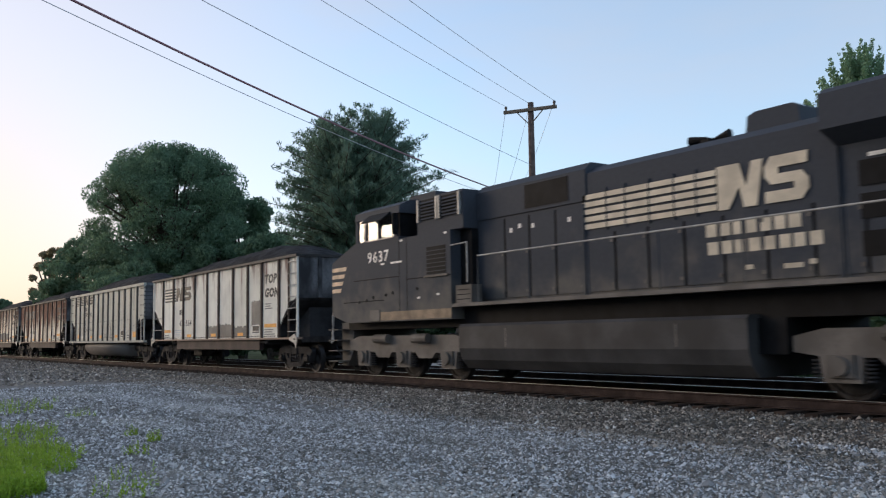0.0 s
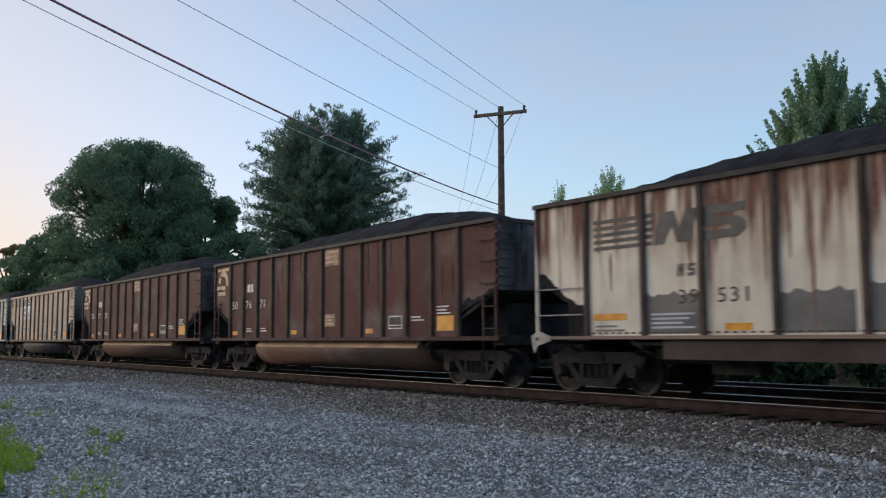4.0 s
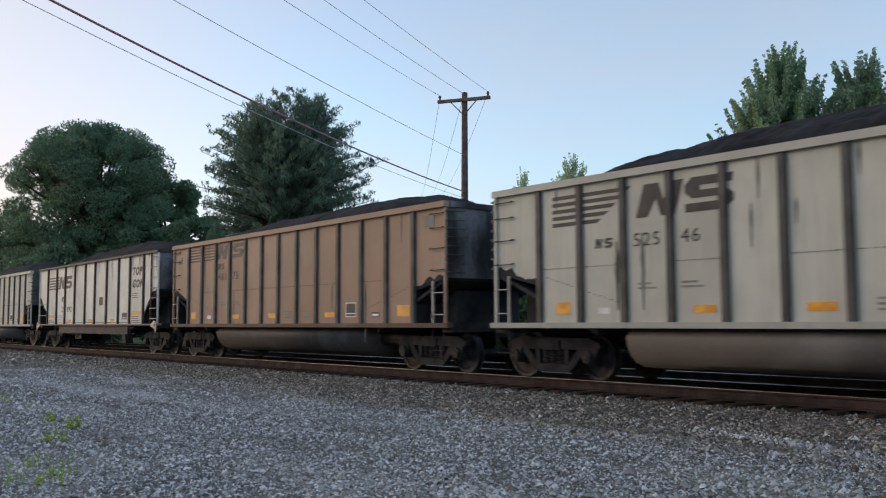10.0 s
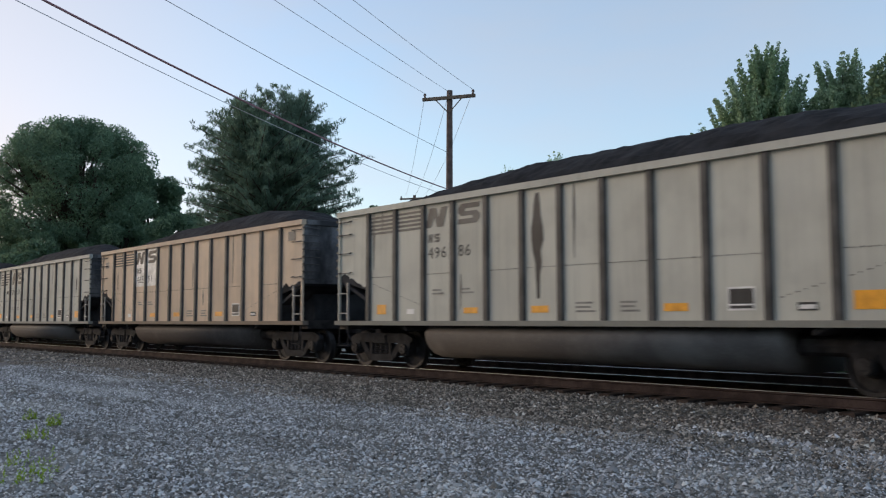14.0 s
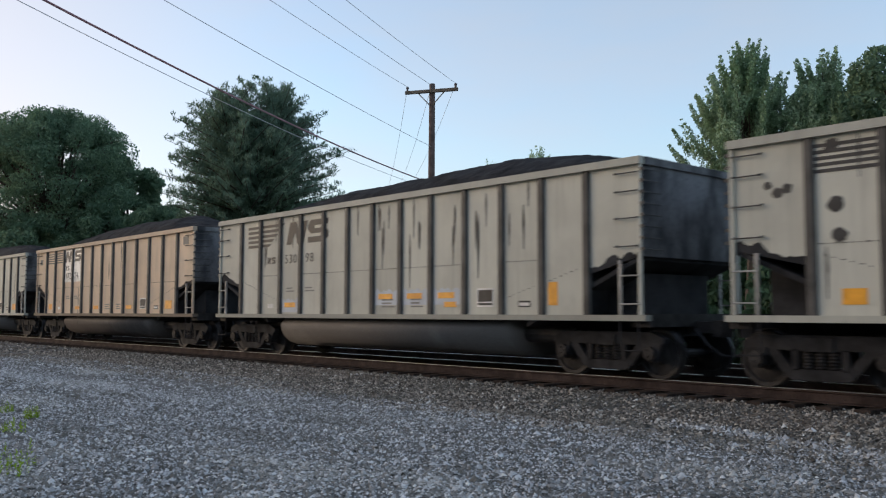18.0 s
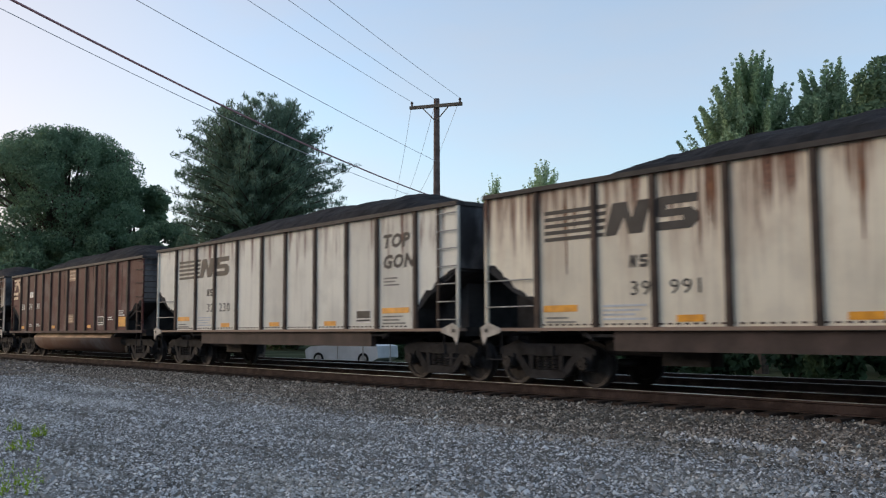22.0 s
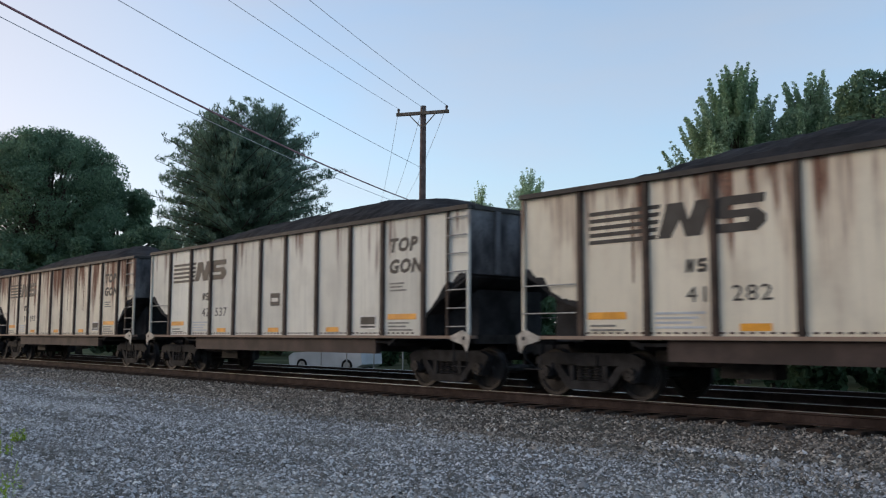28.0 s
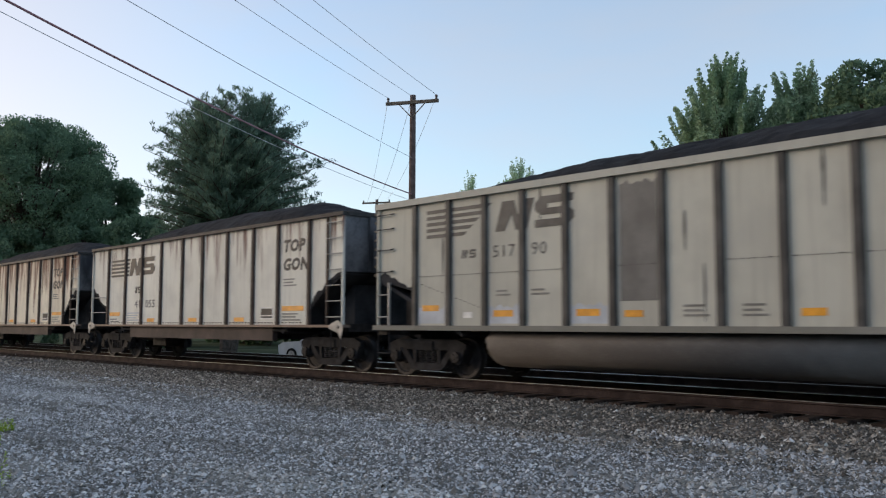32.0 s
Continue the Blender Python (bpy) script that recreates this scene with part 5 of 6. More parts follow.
    part("hood_emblem", build("hood_emblem", "loco_white", lambda bm: prism(bm, P((13.28, 3.14), (13.50, 3.14), (13.72, 3.5), (13.80, 3.14), (14.06, 3.14), (14.20, 3.90), (13.98, 3.90), (13.86, 3.48), (13.74, 3.90), (13.28, 3.90)), -1.03, -1.024)), hood, "bold white block emblem")
    part("hood_emblem", build("hood_emblem", "loco_white", lambda bm: prism(bm, [(X(14.22) + 1.0 * a_, 3.14 + 1.36 * b_) for a_, b_ in BLOCK_S], -1.03, -1.024)), hood, "bold white block emblem")
    for z, words in ((2.70, ((13.0, 0.22), (13.30, 0.2), (13.56, 0.2), (13.82, 0.2), (14.10, 0.2), (14.36, 0.2), (14.62, 0.22))), (2.39, ((13.02, 0.22), (13.32, 0.2), (13.58, 0.2), (13.86, 0.22), (14.16, 0.2), (14.44, 0.2), (14.70, 0.2), (14.98, 0.22)))):
        for u, w in words:
            part("name_bar", boxes("name_bar", "loco_white", (X(u), X(u + w), -1.03, -1.024, z, z + 0.22)), hood)
    for u, z, w in ((13.78, 2.09, 0.14), (14.5, 2.06, 0.34), (14.95, 2.10, 0.12)):
        part("small_lettering", boxes("small_lettering", "loco_white", (X(u), X(u + w), -1.03, -1.024, z, z + 0.08)), hood)
    for u, z in ((7.6, 3.35), (7.9, 3.42), (8.35, 3.38), (9.5, 3.38)):
        part("warning_label", boxes("warning_label", "white", (X(u), X(u + 0.09), -1.028, -1.024, z, z + 0.10)), hood)
    # roof things
    part("exhaust_stack", build("exhaust_stack", "loco_body", lambda bm: prism(bm, P((13.40, 4.45), (13.46, 4.84), (13.62, 4.90), (14.36, 4.90), (14.46, 4.84), (14.50, 4.45)), -0.35, 0.35)), loco)
    def horn(bm):
        for dx, dy in ((0, -0.12), (0.1, 0.0), (0.0, 0.12)):
            tube(bm, (X(12.4), dy, 4.68), (X(12.0 - dx), dy, 4.70), 0.03, 8, 0.085)
        tube(bm, (X(12.4), 0.1, 4.69), (X(12.75), 0.1, 4.74), 0.03, 8, 0.09)
        box(bm, X(12.3), X(12.5), -0.2, 0.2, 4.5, 4.66)
    part("horn", build("horn", "grille", horn), loco, "cluster of black air horns")
    part("radiator", build("radiator", "loco_body", lambda bm: prism(bm, [(-1.0, 3.86), (-1.46, 4.06), (-1.46, 4.60), (-1.3, 4.70), (1.3, 4.70), (1.46, 4.60), (1.46, 4.06), (1.0, 3.86)], X(15.5), X(20.6), "x")), loco, "flared radiator housing")
    add_box("hood_edge", "loco_body", 15.45, 15.53, -1.06, -1.002, 1.83, 3.86)
    for u0 in (15.84, 17.2, 18.6):
        for z0 in (2.14, 2.70, 3.2):
            part("radiator_screen", boxes("radiator_screen", "grille", (X(u0), X(u0 + 1.2), -1.032, -1.024, z0, z0 + 0.38)), loco)
    part("warning_label", boxes("warning_label", "white", (X(16.0), X(16.3), -1.032, -1.024, 3.62, 3.68)), hood)
    # tank
    part("fuel_tank", build("fuel_tank", "tank", lambda bm: prism(bm, [(-1.42, 1.34), (-1.48, 1.28), (-1.48, 0.78), (-1.40, 0.52), (-1.22, 0.32), (1.22, 0.32), (1.40, 0.52), (1.48, 0.78), (1.48, 1.28), (1.42, 1.34)], X(6.2), X(14.08), "x")), loco, "brown-black fuel tank")
    for u in (7.9, 12.6):
        add_box("tank_band", "loco_dust", u, u + 0.04, -1.486, -1.482, 0.82, 1.22)
    add_box("air_reservoir", "grille", 14.05, 14.6, -1.2, 1.2, 0.7, 1.28)
    # handrails
    for side in (-1, 1):
        part("handrail", build("handrail", "grab", lambda bm: tube(bm, (X(7.0), side * 1.49, 2.87), (X(21.2), side * 1.49, 2.87), 0.018, 8)), loco)
        for i in range(9):
            u = 7.0 + 1.77 * i
            part("stanchion", build("stanchion", "loco_body", lambda bm: tube(bm, (X(u), side * 1.49, 1.82), (X(u), side * 1.49, 2.87), 0.018, 8)), loco)
        def front_rail(bm):
            pts = [(X(0.30), side * 1.40, 2.45), (X(0.05), side * 1.42, 2.2), (X(-0.12), side * 1.42, 1.7), (X(-0.10), side * 1.42, 0.95)]
            for a, b in zip(pts, pts[1:]):
                tube(bm, a, b, 0.026, 8)
            pts = [(X(-0.35), side * 1.05, 2.45), (X(-0.50), side * 1.15, 2.1), (X(-0.50), side * 1.2, 1.5), (X(-0.42), side * 1.3, 0.9)]
            for a, b in zip(pts, pts[1:]):
                tube(bm, a, b, 0.026, 8)
        part("grab_rail", build("grab_rail", "grab", front_rail), loco, "pale worn end handrail")
        for i in range(4):
            part("step", boxes("step", "loco_dust", (X(-0.30), X(0.22), min(side * 1.05, side * 1.46), max(side * 1.05, side * 1.46), 0.38 + 0.30 * i, 0.41 + 0.30 * i)), loco)
    part("pilot", build("pilot", "loco_body", lambda bm: prism(bm, P((-0.22, 0.25), (-0.25, 1.5), (0.45, 1.5), (0.45, 0.7), (0.1, 0.25)), -1.05, 1.05)), loco)
    for e in (-1, 1):
        part("coupler", build("coupler", "steel", lambda bm: [box(bm, *sorted((e * (h - 0.2), e * (h + 0.5))), -0.12, 0.12, 0.76, 1.0), prism(bm, [(e * (h + 0.45), -0.17), (e * (h + 0.7), -0.2), (e * (h + 0.82), -0.04), (e * (h + 0.7), 0.14), (e * (h + 0.45), 0.17)], 0.72, 1.02, "z")]), loco)
    # three-axle trucks
    def wheel(bm, r=0.53):
        for side in (-1, 1):
            prof = [(0.12, 0.09), (0.2, 0.05), (r - 0.09, 0.03), (r - 0.06, 0.065), (r, 0.06), (r, -0.045), (r + 0.028, -0.065), (r - 0.08, -0.07), (0.15, -0.05)]
            lathe(bm, [(a, side * (0.755 + b)) for a, b in prof], 30)
        tube(bm, (0, -1.1, 0), (0, 1.1, 0), 0.1, 10)
    wheel_me = build("wheelset", "wheel", wheel)
    for e, axles in ((-1, (1.2, 3.25, 5.3)), (1, (15.45, 17.5, 19.55))):
        mid = axles[1]
        tr = part("truck", boxes("truck_frame", "truck", (X(mid) - 2.6, X(mid) + 2.6, -0.6, 0.6, 0.62, 1.0)), loco)
        for side in (-1, 1):
            y0, y1 = sorted((side * 0.98, side * 1.14))
            def side_fill(bm):
                m = X(mid)
                prism(bm, [(m - 2.85, 0.74), (m - 2.85, 0.98), (m - 2.3, 1.10), (m + 2.3, 1.10), (m + 2.85, 0.98), (m + 2.85, 0.74), (m + 2.3, 0.66), (m - 2.3, 0.66)], y0, y1)
                for u in axles:
                    prism(bm, [(X(u) - 0.36, 0.70), (X(u) - 0.30, 0.28), (X(u) + 0.30, 0.28), (X(u) + 0.36, 0.70)], y0 - 0.01, y1 + 0.01)
                for u in (0.5 * (axles[0] + axles[1]), 0.5 * (axles[1] + axles[2])):
                    prism(bm, [(X(u) - 0.45, 0.66), (X(u) - 0.3, 0.52), (X(u) + 0.3, 0.52), (X(u) + 0.45, 0.66)], y0, y1)
            part("side_frame", build("side_frame", "loco_dust", side_fill), tr, "dusty grey truck side frame")
            for u in axles:
                part("axle_box", build("axle_box", "loco_dust", lambda bm: [tube(bm, (X(u), side * 1.14, 0.53), (X(u), side * 1.26, 0.53), 0.17, 14, 0.14), box(bm, X(u) - 0.22, X(u) + 0.22, min(side * 1.14, side * 1.2), max(side * 1.14, side * 1.2), 0.36, 0.70)]), tr)
                for d in (-0.42, 0.42):
                    part("coil_spring", build("coil_spring", "truck", lambda bm: [tube(bm, (X(u) + d, side * 1.05, 0.30 + 0.06 * i), (X(u) + d, side * 1.05, 0.33 + 0.06 * i), 0.09, 8) for i in range(6)]), tr)
            part("brake_cylinder", build("brake_cylinder", "loco_dust", lambda bm: [tube(bm, (X(mid) - 1.3, side * 1.22, 1.02), (X(mid) - 0.6, side * 1.22, 1.02), 0.12, 12), tube(bm, (X(mid) + 0.6, side * 1.22, 1.02), (X(mid) + 1.3, side * 1.22, 1.02), 0.12, 12)]), tr)
        for u in axles:
            w = part("wheelset", wheel_me, tr)
            w.location = (X(u), 0, 0.53)
            WHEELS.append((w, start + X(u), 0.53, X(u)))
    TRAIN.append((loco, start))


locomotive()


# ---- trees ----
def polar(az, dist):
    return dist * math.sin(radians(az)), dist * math.cos(radians(az))


def leaf_cloud(name, mat, centres, radii, count, size, seed, droop=0.0, squash=0.8, slim=0.45):
    """Many small folded leaves scattered in clumps."""
    rng = np.random.default_rng(seed)
    centres, radii = np.array(centres), np.array(radii)
    pick = rng.choice(len(centres), count, p=radii ** 1.5 / (radii ** 1.5).sum())
    d = rng.normal(size=(count, 3))
    d /= np.linalg.norm(d, axis=1)[:, None]
    r = radii[pick] * rng.uniform(0.35, 1.0, count) ** 0.5
    p = centres[pick] + d * r[:, None] * np.array([1, 1, squash])
    a = rng.normal(size=(count, 3))
    a[:, 2] -= droop
    a /= np.linalg.norm(a, axis=1)[:, None]
    b = np.cross(a, rng.normal(size=(count, 3)))
    b /= np.linalg.norm(b, axis=1)[:, None]
    s = (size * rng.uniform(0.6, 1.3, count))[:, None]
    v = np.empty((count, 4, 3))
    v[:, 0], v[:, 1], v[:, 2], v[:, 3] = p - a * s, p + b * s * slim, p + a * s, p - b * s * slim
    me = bpy.data.meshes.new(name)
    me.vertices.add(count * 4)
    me.vertices.foreach_set("co", v.ravel())
    me.loops.add(count * 4)
    me.loops.foreach_set("vertex_index", np.arange(count * 4))
    me.polygons.add(count)
    me.polygons.foreach_set("loop_start", np.arange(count) * 4)
    me.materials.append(M[mat])
    me.update(calc_edges=True)
    return me


def limb(bm, p, q, r0, r1, rnd, bends=3):
    p, q = Vector(p), Vector(q)
    last, lr = p, r0
    for i in range(1, bends + 1):
        f = i / bends
        nxt = p.lerp(q, f) + Vector((rnd.uniform(-1, 1), rnd.uniform(-1, 1), rnd.uniform(-0.5, 0.8))) * (q - p).length * 0.05 * (1 - f)
        nr = r0 + (r1 - r0) * f
        tube(bm, last, nxt, lr, 7, nr)
        last, lr = nxt, nr


def broad_tree(x, y, tall, width, seed, mat="leaf", label="", count=16000, size=0.20, low=0.25, clump=None, base=-0.8, spires=0, cone=0.0, slim=0.45, shell=0.0, clump_size=1.0):
    """A tapered trunk with limbs and a crown of leaf clumps. shell: how far the clumps keep to the outside of the crown."""
    rnd = random.Random(seed)
    tree = tagged(new("tree"), label, "tree")
    tree.location = (x, y, base)
    bm = bmesh.new()
    limb(bm, (0, 0, 0), (0.2, 0, tall * 0.55), 0.028 * tall, 0.014 * tall, rnd, 4)
    if shell:
        for i in range(7):
            a = i * 0.9 + rnd.uniform(-0.2, 0.2)
            limb(bm, (0, 0, tall * rnd.uniform(0.2, 0.4)), (width * 0.3 * math.cos(a), width * 0.3 * math.sin(a), tall * rnd.uniform(0.65, 0.88)), 0.012 * tall, 0.004 * tall, rnd, 5)
    centres, radii = [], []
    n = clump or 46
    for i in range(n):
        a, f = rnd.uniform(0, 2 * math.pi), rnd.uniform(0, 1)
        if shell and rnd.random() < 0.18:
            f = rnd.uniform(0.72, 1.0)
        z = low * tall + (1 - low) * tall * (0.06 + 0.86 * f)
        k = math.sqrt(max(0.04, 1 - ((f - 0.40) / 0.62) ** 2)) if f > 0.40 else 0.85 + 0.15 * f / 0.40
        if shell:
            k = max(0.04, 1 - (abs(f - 0.42) / 0.60) ** 2.6) ** 0.5 if f > 0.42 else 0.97
        if cone:
            k = min(1.0, (1 - f) / cone + 0.04)
        rad = width / 2 * k * math.sqrt(rnd.uniform(0.12 + 0.25 * shell * (f < 0.8), 1)) * 0.92
        c = (rad * math.cos(a), rad * math.sin(a), z)
        centres.append(c)
        radii.append(width * rnd.uniform(0.075, 0.13) * clump_size)
        if i % 3 == 0:
            limb(bm, (0, 0, min(z * 0.75, tall * 0.5)), c, 0.010 * tall * (0.6 if shell else 1), 0.003 * tall, rnd)
    for i in range(spires):
        a = rnd.uniform(0, 2 * math.pi)
        rad = width * 0.44 * math.sqrt(rnd.uniform(0, 1))
        x0, y0 = rad * math.cos(a), rad * math.sin(a)
        lx, ly = 0.05 * math.cos(a) * rad / width * 2 + rnd.uniform(-0.02, 0.02), rnd.uniform(-0.03, 0.03)
        crest = tall * 0.95 - 0.5 * rad
        if cone:
            crest = low * tall + (1 - low) * tall * (0.06 + 0.86 * (1 - (2 * rad / width - 0.04) * cone)) + 0.7
        crest -= rnd.uniform(0.0, 0.7)
        long = rnd.uniform(0.9, 1.7)
        for k in range(12):
            centres.append((x0 + lx * k, y0 + ly * k, crest - long + long * k / 11))
            radii.append(0.115 * (1.35 - 0.08 * k))
    part("trunk", mesh_of("trunk", bm, "bark"), tree)
    part("crown", leaf_cloud("crown", mat, centres, radii, count, size, seed, 0.0, 0.8, slim), tree)
    return tree


def shoot_tree(x, y, tall, width, seed, mat, label, shoots=170, count=60000, size=0.07, base=-0.8, depth=4.2, fill=60):
    """A leafy crown made of upswept, tapering shoots round a trunk."""
    rnd = random.Random(seed)
    tree = tagged(new("tree"), label, "tree")
    tree.location = (x, y, base)
    bm = bmesh.new()
    limb(bm, (0, 0, 0), (0.1, 0, tall * 0.8), 0.022 * tall, 0.006 * tall, rnd, 5)
    centres, radii = [], []
    for i in range(shoots):
        a, f = rnd.uniform(0, 2 * math.pi), rnd.uniform(0, 1) ** 0.8
        edge = width / 2 * min(1.0, 0.10 + 1.05 * f ** 0.75)
        rad = edge * math.sqrt(rnd.uniform(0.15, 1))
        tip = Vector((rad * math.cos(a), rad * math.sin(a), tall - depth * f - rnd.uniform(0, 0.5)))
        way = Vector((math.cos(a) * (0.18 + 0.62 * f), math.sin(a) * (0.18 + 0.62 * f), 1)).normalized()
        long = rnd.uniform(1.1, 2.1)
        if i % 3 == 0:
            limb(bm, (0, 0, max(tall * 0.3, tip.z - long - 2.0)), tip - way * long * 0.4, 0.004 * tall, 0.008, rnd, 3)
        for k in range(10):
            g = k / 9
            centres.append(tuple(tip - way * long * (1 - g) + Vector((rnd.uniform(-0.07, 0.07), rnd.uniform(-0.07, 0.07), 0)) * (1.2 - g)))
            radii.append(0.235 - 0.165 * g)
    for i in range(fill):
        a, f = rnd.uniform(0, 2 * math.pi), rnd.uniform(0.25, 1.6)
        rad = width / 2 * 0.8 * min(1.0, 0.2 + f) * math.sqrt(rnd.random())
        centres.append((rad * math.cos(a), rad * math.sin(a), tall - depth * f - 0.9))
        radii.append(rnd.uniform(0.35, 0.6))
    part("trunk", mesh_of("trunk", bm, "bark"), tree)
    part("crown", leaf_cloud("crown", mat, centres, radii, count, size, seed, -0.5, 0.9, 0.42), tree)
    return tree


def pine_tree(x, y, tall, width, seed, label, base=-0.8):
    """Two tops over dense, layered boughs with brush-like tips; the lower trunk is bare."""
    rnd = random.Random(seed)
    tree = tagged(new("pine_tree"), label, "tree")
    tree.location = (x, y, base)
    tree.rotation_euler = (0, 0, radians(61))
    bm = bmesh.new()
    centres, radii = [], []
    # half width of the crown from its foot to its top
    reach = ((0.0, 0.74), (0.16, 0.86), (0.34, 0.96), (0.50, 1.0), (0.62, 0.84), (0.76, 0.74), (0.90, 0.60), (1.0, 0.30))
    for off, scale_z in ((-1.55, 0.975), (0.2, 0.88), (1.55, 1.0)):
        limb(bm, (off * 0.1, 0, 0), (off, 0, tall * scale_z * 0.97), 0.020 * tall, 0.004 * tall, rnd, 6)
        for i in range(22):
            f = i / 21
            half = width * 0.5 * float(np.interp(f, *zip(*reach)))
            for k in range(7):
                a = k * 0.898 + i * 1.9 + rnd.uniform(-0.35, 0.35)
                bx = off * (0.25 + 0.75 * f)
                away = math.cos(a) * (1 if off > 0 else -1)
                r = (half - abs(bx) * (1 if away > 0 else -0.2) * abs(math.cos(a))) * rnd.uniform(0.58, 1.06)
                if f < 0.55 and rnd.random() < 0.12:
                    r *= 1.15
                r = max(0.5, r)
                z = tall * (0.40 + 0.56 * f) * scale_z
                tip = (bx + r * math.cos(a), r * math.sin(a), z + r * rnd.uniform(0.0, 0.26) + 0.6 * f)
                limb(bm, (bx, 0, z - 0.3), tip, 0.004 * tall * (1.3 - f), 0.012, rnd, 2)
                m = max(3, int(r / 0.36))
                for s_ in range(m):
                    g = 0.12 + 0.90 * (s_ + 0.5) / m
                    wide = 0.06 + 0.42 * (1 - g)
                    centres.append((bx + (tip[0] - bx) * g + rnd.uniform(-wide, wide), tip[1] * g + rnd.uniform(-wide, wide), z - 0.2 + (tip[2] - z + 0.2) * g + rnd.uniform(-0.05, 0.25)))
                    radii.append(rnd.uniform(0.13, 0.24) + 0.36 * (1 - g))
    part("trunk", mesh_of("trunk", bm, "bark"), tree)
    part("crown", leaf_cloud("crown", "needle", centres, radii, 150000, 0.165, seed, -1.3, 0.55, 0.15), tree)
    return tree


pine_tree(*polar(-60.7, 52), 15.0, 11.2, 5, "tall dark green pine with two tops and dense layered boughs")
broad_tree(*polar(-72.1, 70), 17.3, 14.0, 7, "leaf", "broad dark green rounded tree with sky showing through its limbs", 165000, 0.095, 0.04, 470, -0.8, 0, 0.0, 0.55, 0.35, 0.66)
broad_tree(*polar(-73.4, 66), 8.6, 10.0, 41, "leaf", "low dark green tree in front of a larger one", 30000, 0.12, 0.02, 110, -0.8, 0, 0.0, 0.55, 0.0, 0.75)
broad_tree(*polar(-69.9, 65), 9.6, 8.0, 42, "leaf", "low dark green tree below a larger one", 30000, 0.12, 0.02, 110, -0.8, 0, 0.0, 0.55, 0.0, 0.75)
broad_tree(*polar(-67.8, 70), 14.0, 8.4, 8, "leaf", "dark green tree beside a larger one", 40000, 0.13, 0.02, 110, -0.8, 0, 0.0, 0.6, 0.0, 0.8)
broad_tree(*polar(-66.0, 62), 9.4, 7.6, 28, "leaf", "dark green tree in the row beyond the tracks", 24000, 0.13, 0.02, 90, -0.8, 0, 0.0, 0.6, 0.0, 0.8)
broad_tree(*polar(-76.6, 74), 10.2, 9.0, 18, "leaf", "low dark green tree at the end of the row", 26000, 0.14, 0.02, 90, -0.8, 0, 0.0, 0.5, 0.0, 0.8)
broad_tree(*polar(-78.6, 95), 11.6, 6.0, 19, "leaf_warm", "distant tree catching warm evening light", 12000, 0.16, 0.10, 60, -0.8, 0, 0.0, 0.5, 0.5, 0.7)
broad_tree(*polar(-81.6, 100), 6.6, 4.0, 20, "leaf", "small distant dark tree", 9000, 0.18, 0.02, 50, -0.8, 0, 0.0, 0.5, 0.0, 0.8)
broad_tree(*polar(-84.5, 105), 9.0, 9.0, 26, "leaf", "distant dark tree beyond the tracks", 9000, 0.22, 0.02, 40)
broad_tree(*polar(-64.8, 80), 9.0, 10.0, 27, "leaf", "dark green tree behind the pine", 24000, 0.19, 0.02, 70, -0.8, 0, 0.0, 0.6)
shoot_tree(*polar(-29.4, 38), 13.2, 6.4, 9, "leaf_fresh", "fresh green tree with upright leafy shoots", 150, 70000)
shoot_tree(*polar(-25.2, 38.5), 12.9, 5.6, 11, "leaf_fresh", "leafy green tree with pale upright shoots", 100, 52000)
broad_tree(*polar(-25.6, 41), 12.0, 7.0, 33, "leaf", "dark green tree behind lighter ones", 30000, 0.12, 0.1, 100, -0.8, 3, 0.0, 0.5, 0.0, 0.8)
broad_tree(*polar(-20.4, 36), 12.5, 7.2, 10, "leaf", "dense dark green tree beyond the tracks", 42000, 0.11, 0.1, 160, -0.8, 6, 0.0, 0.5, 0.0, 0.75)
broad_tree(*polar(-12.5, 41), 13.4, 9.5, 14, "leaf", "dense dark green tree beyond the tracks", 30000, 0.17, 0.1, 90)
shoot_tree(*polar(-45.4, 60), 12.6, 4.0, 12, "leaf_pale", "pale green slender tree far behind the tracks", 60, 12000, 0.085)
shoot_tree(*polar(-42.2, 60), 13.4, 5.2, 13, "leaf_pale", "pale green slender tree far behind the tracks", 80, 16000, 0.085)
broad_tree(*polar(-54.2, 60), 10.3, 2.6, 15, "leaf", "thin dark young tree behind the tracks", 4000, 0.11, 0.3, 26, -0.8, 4)


# unseen trees added behind the camera to shade the low sky
for i, x in enumerate((-118, -104, -90, -76, -62, -50, -39, -29, -19, -9, 1, 11, 22)):
    broad_tree(x, -24 - 3 * math.sin(i * 1.9), 10.0 + 1.2 * math.sin(i * 2.7), 12.5, 60 + i, "leaf", "unseen leafy tree added behind the camera to block low sky light", 3500, 0.6, 0.02, 60, -0.45)


# ---- pole and wires ----
POLE = Vector((*polar(-49.2, 39.0), 0))
ARM_DIR = Vector((0.855, 0.52, 0)).normalized()
TOP = EYE + 39.0 * math.tan(radians(14.6))


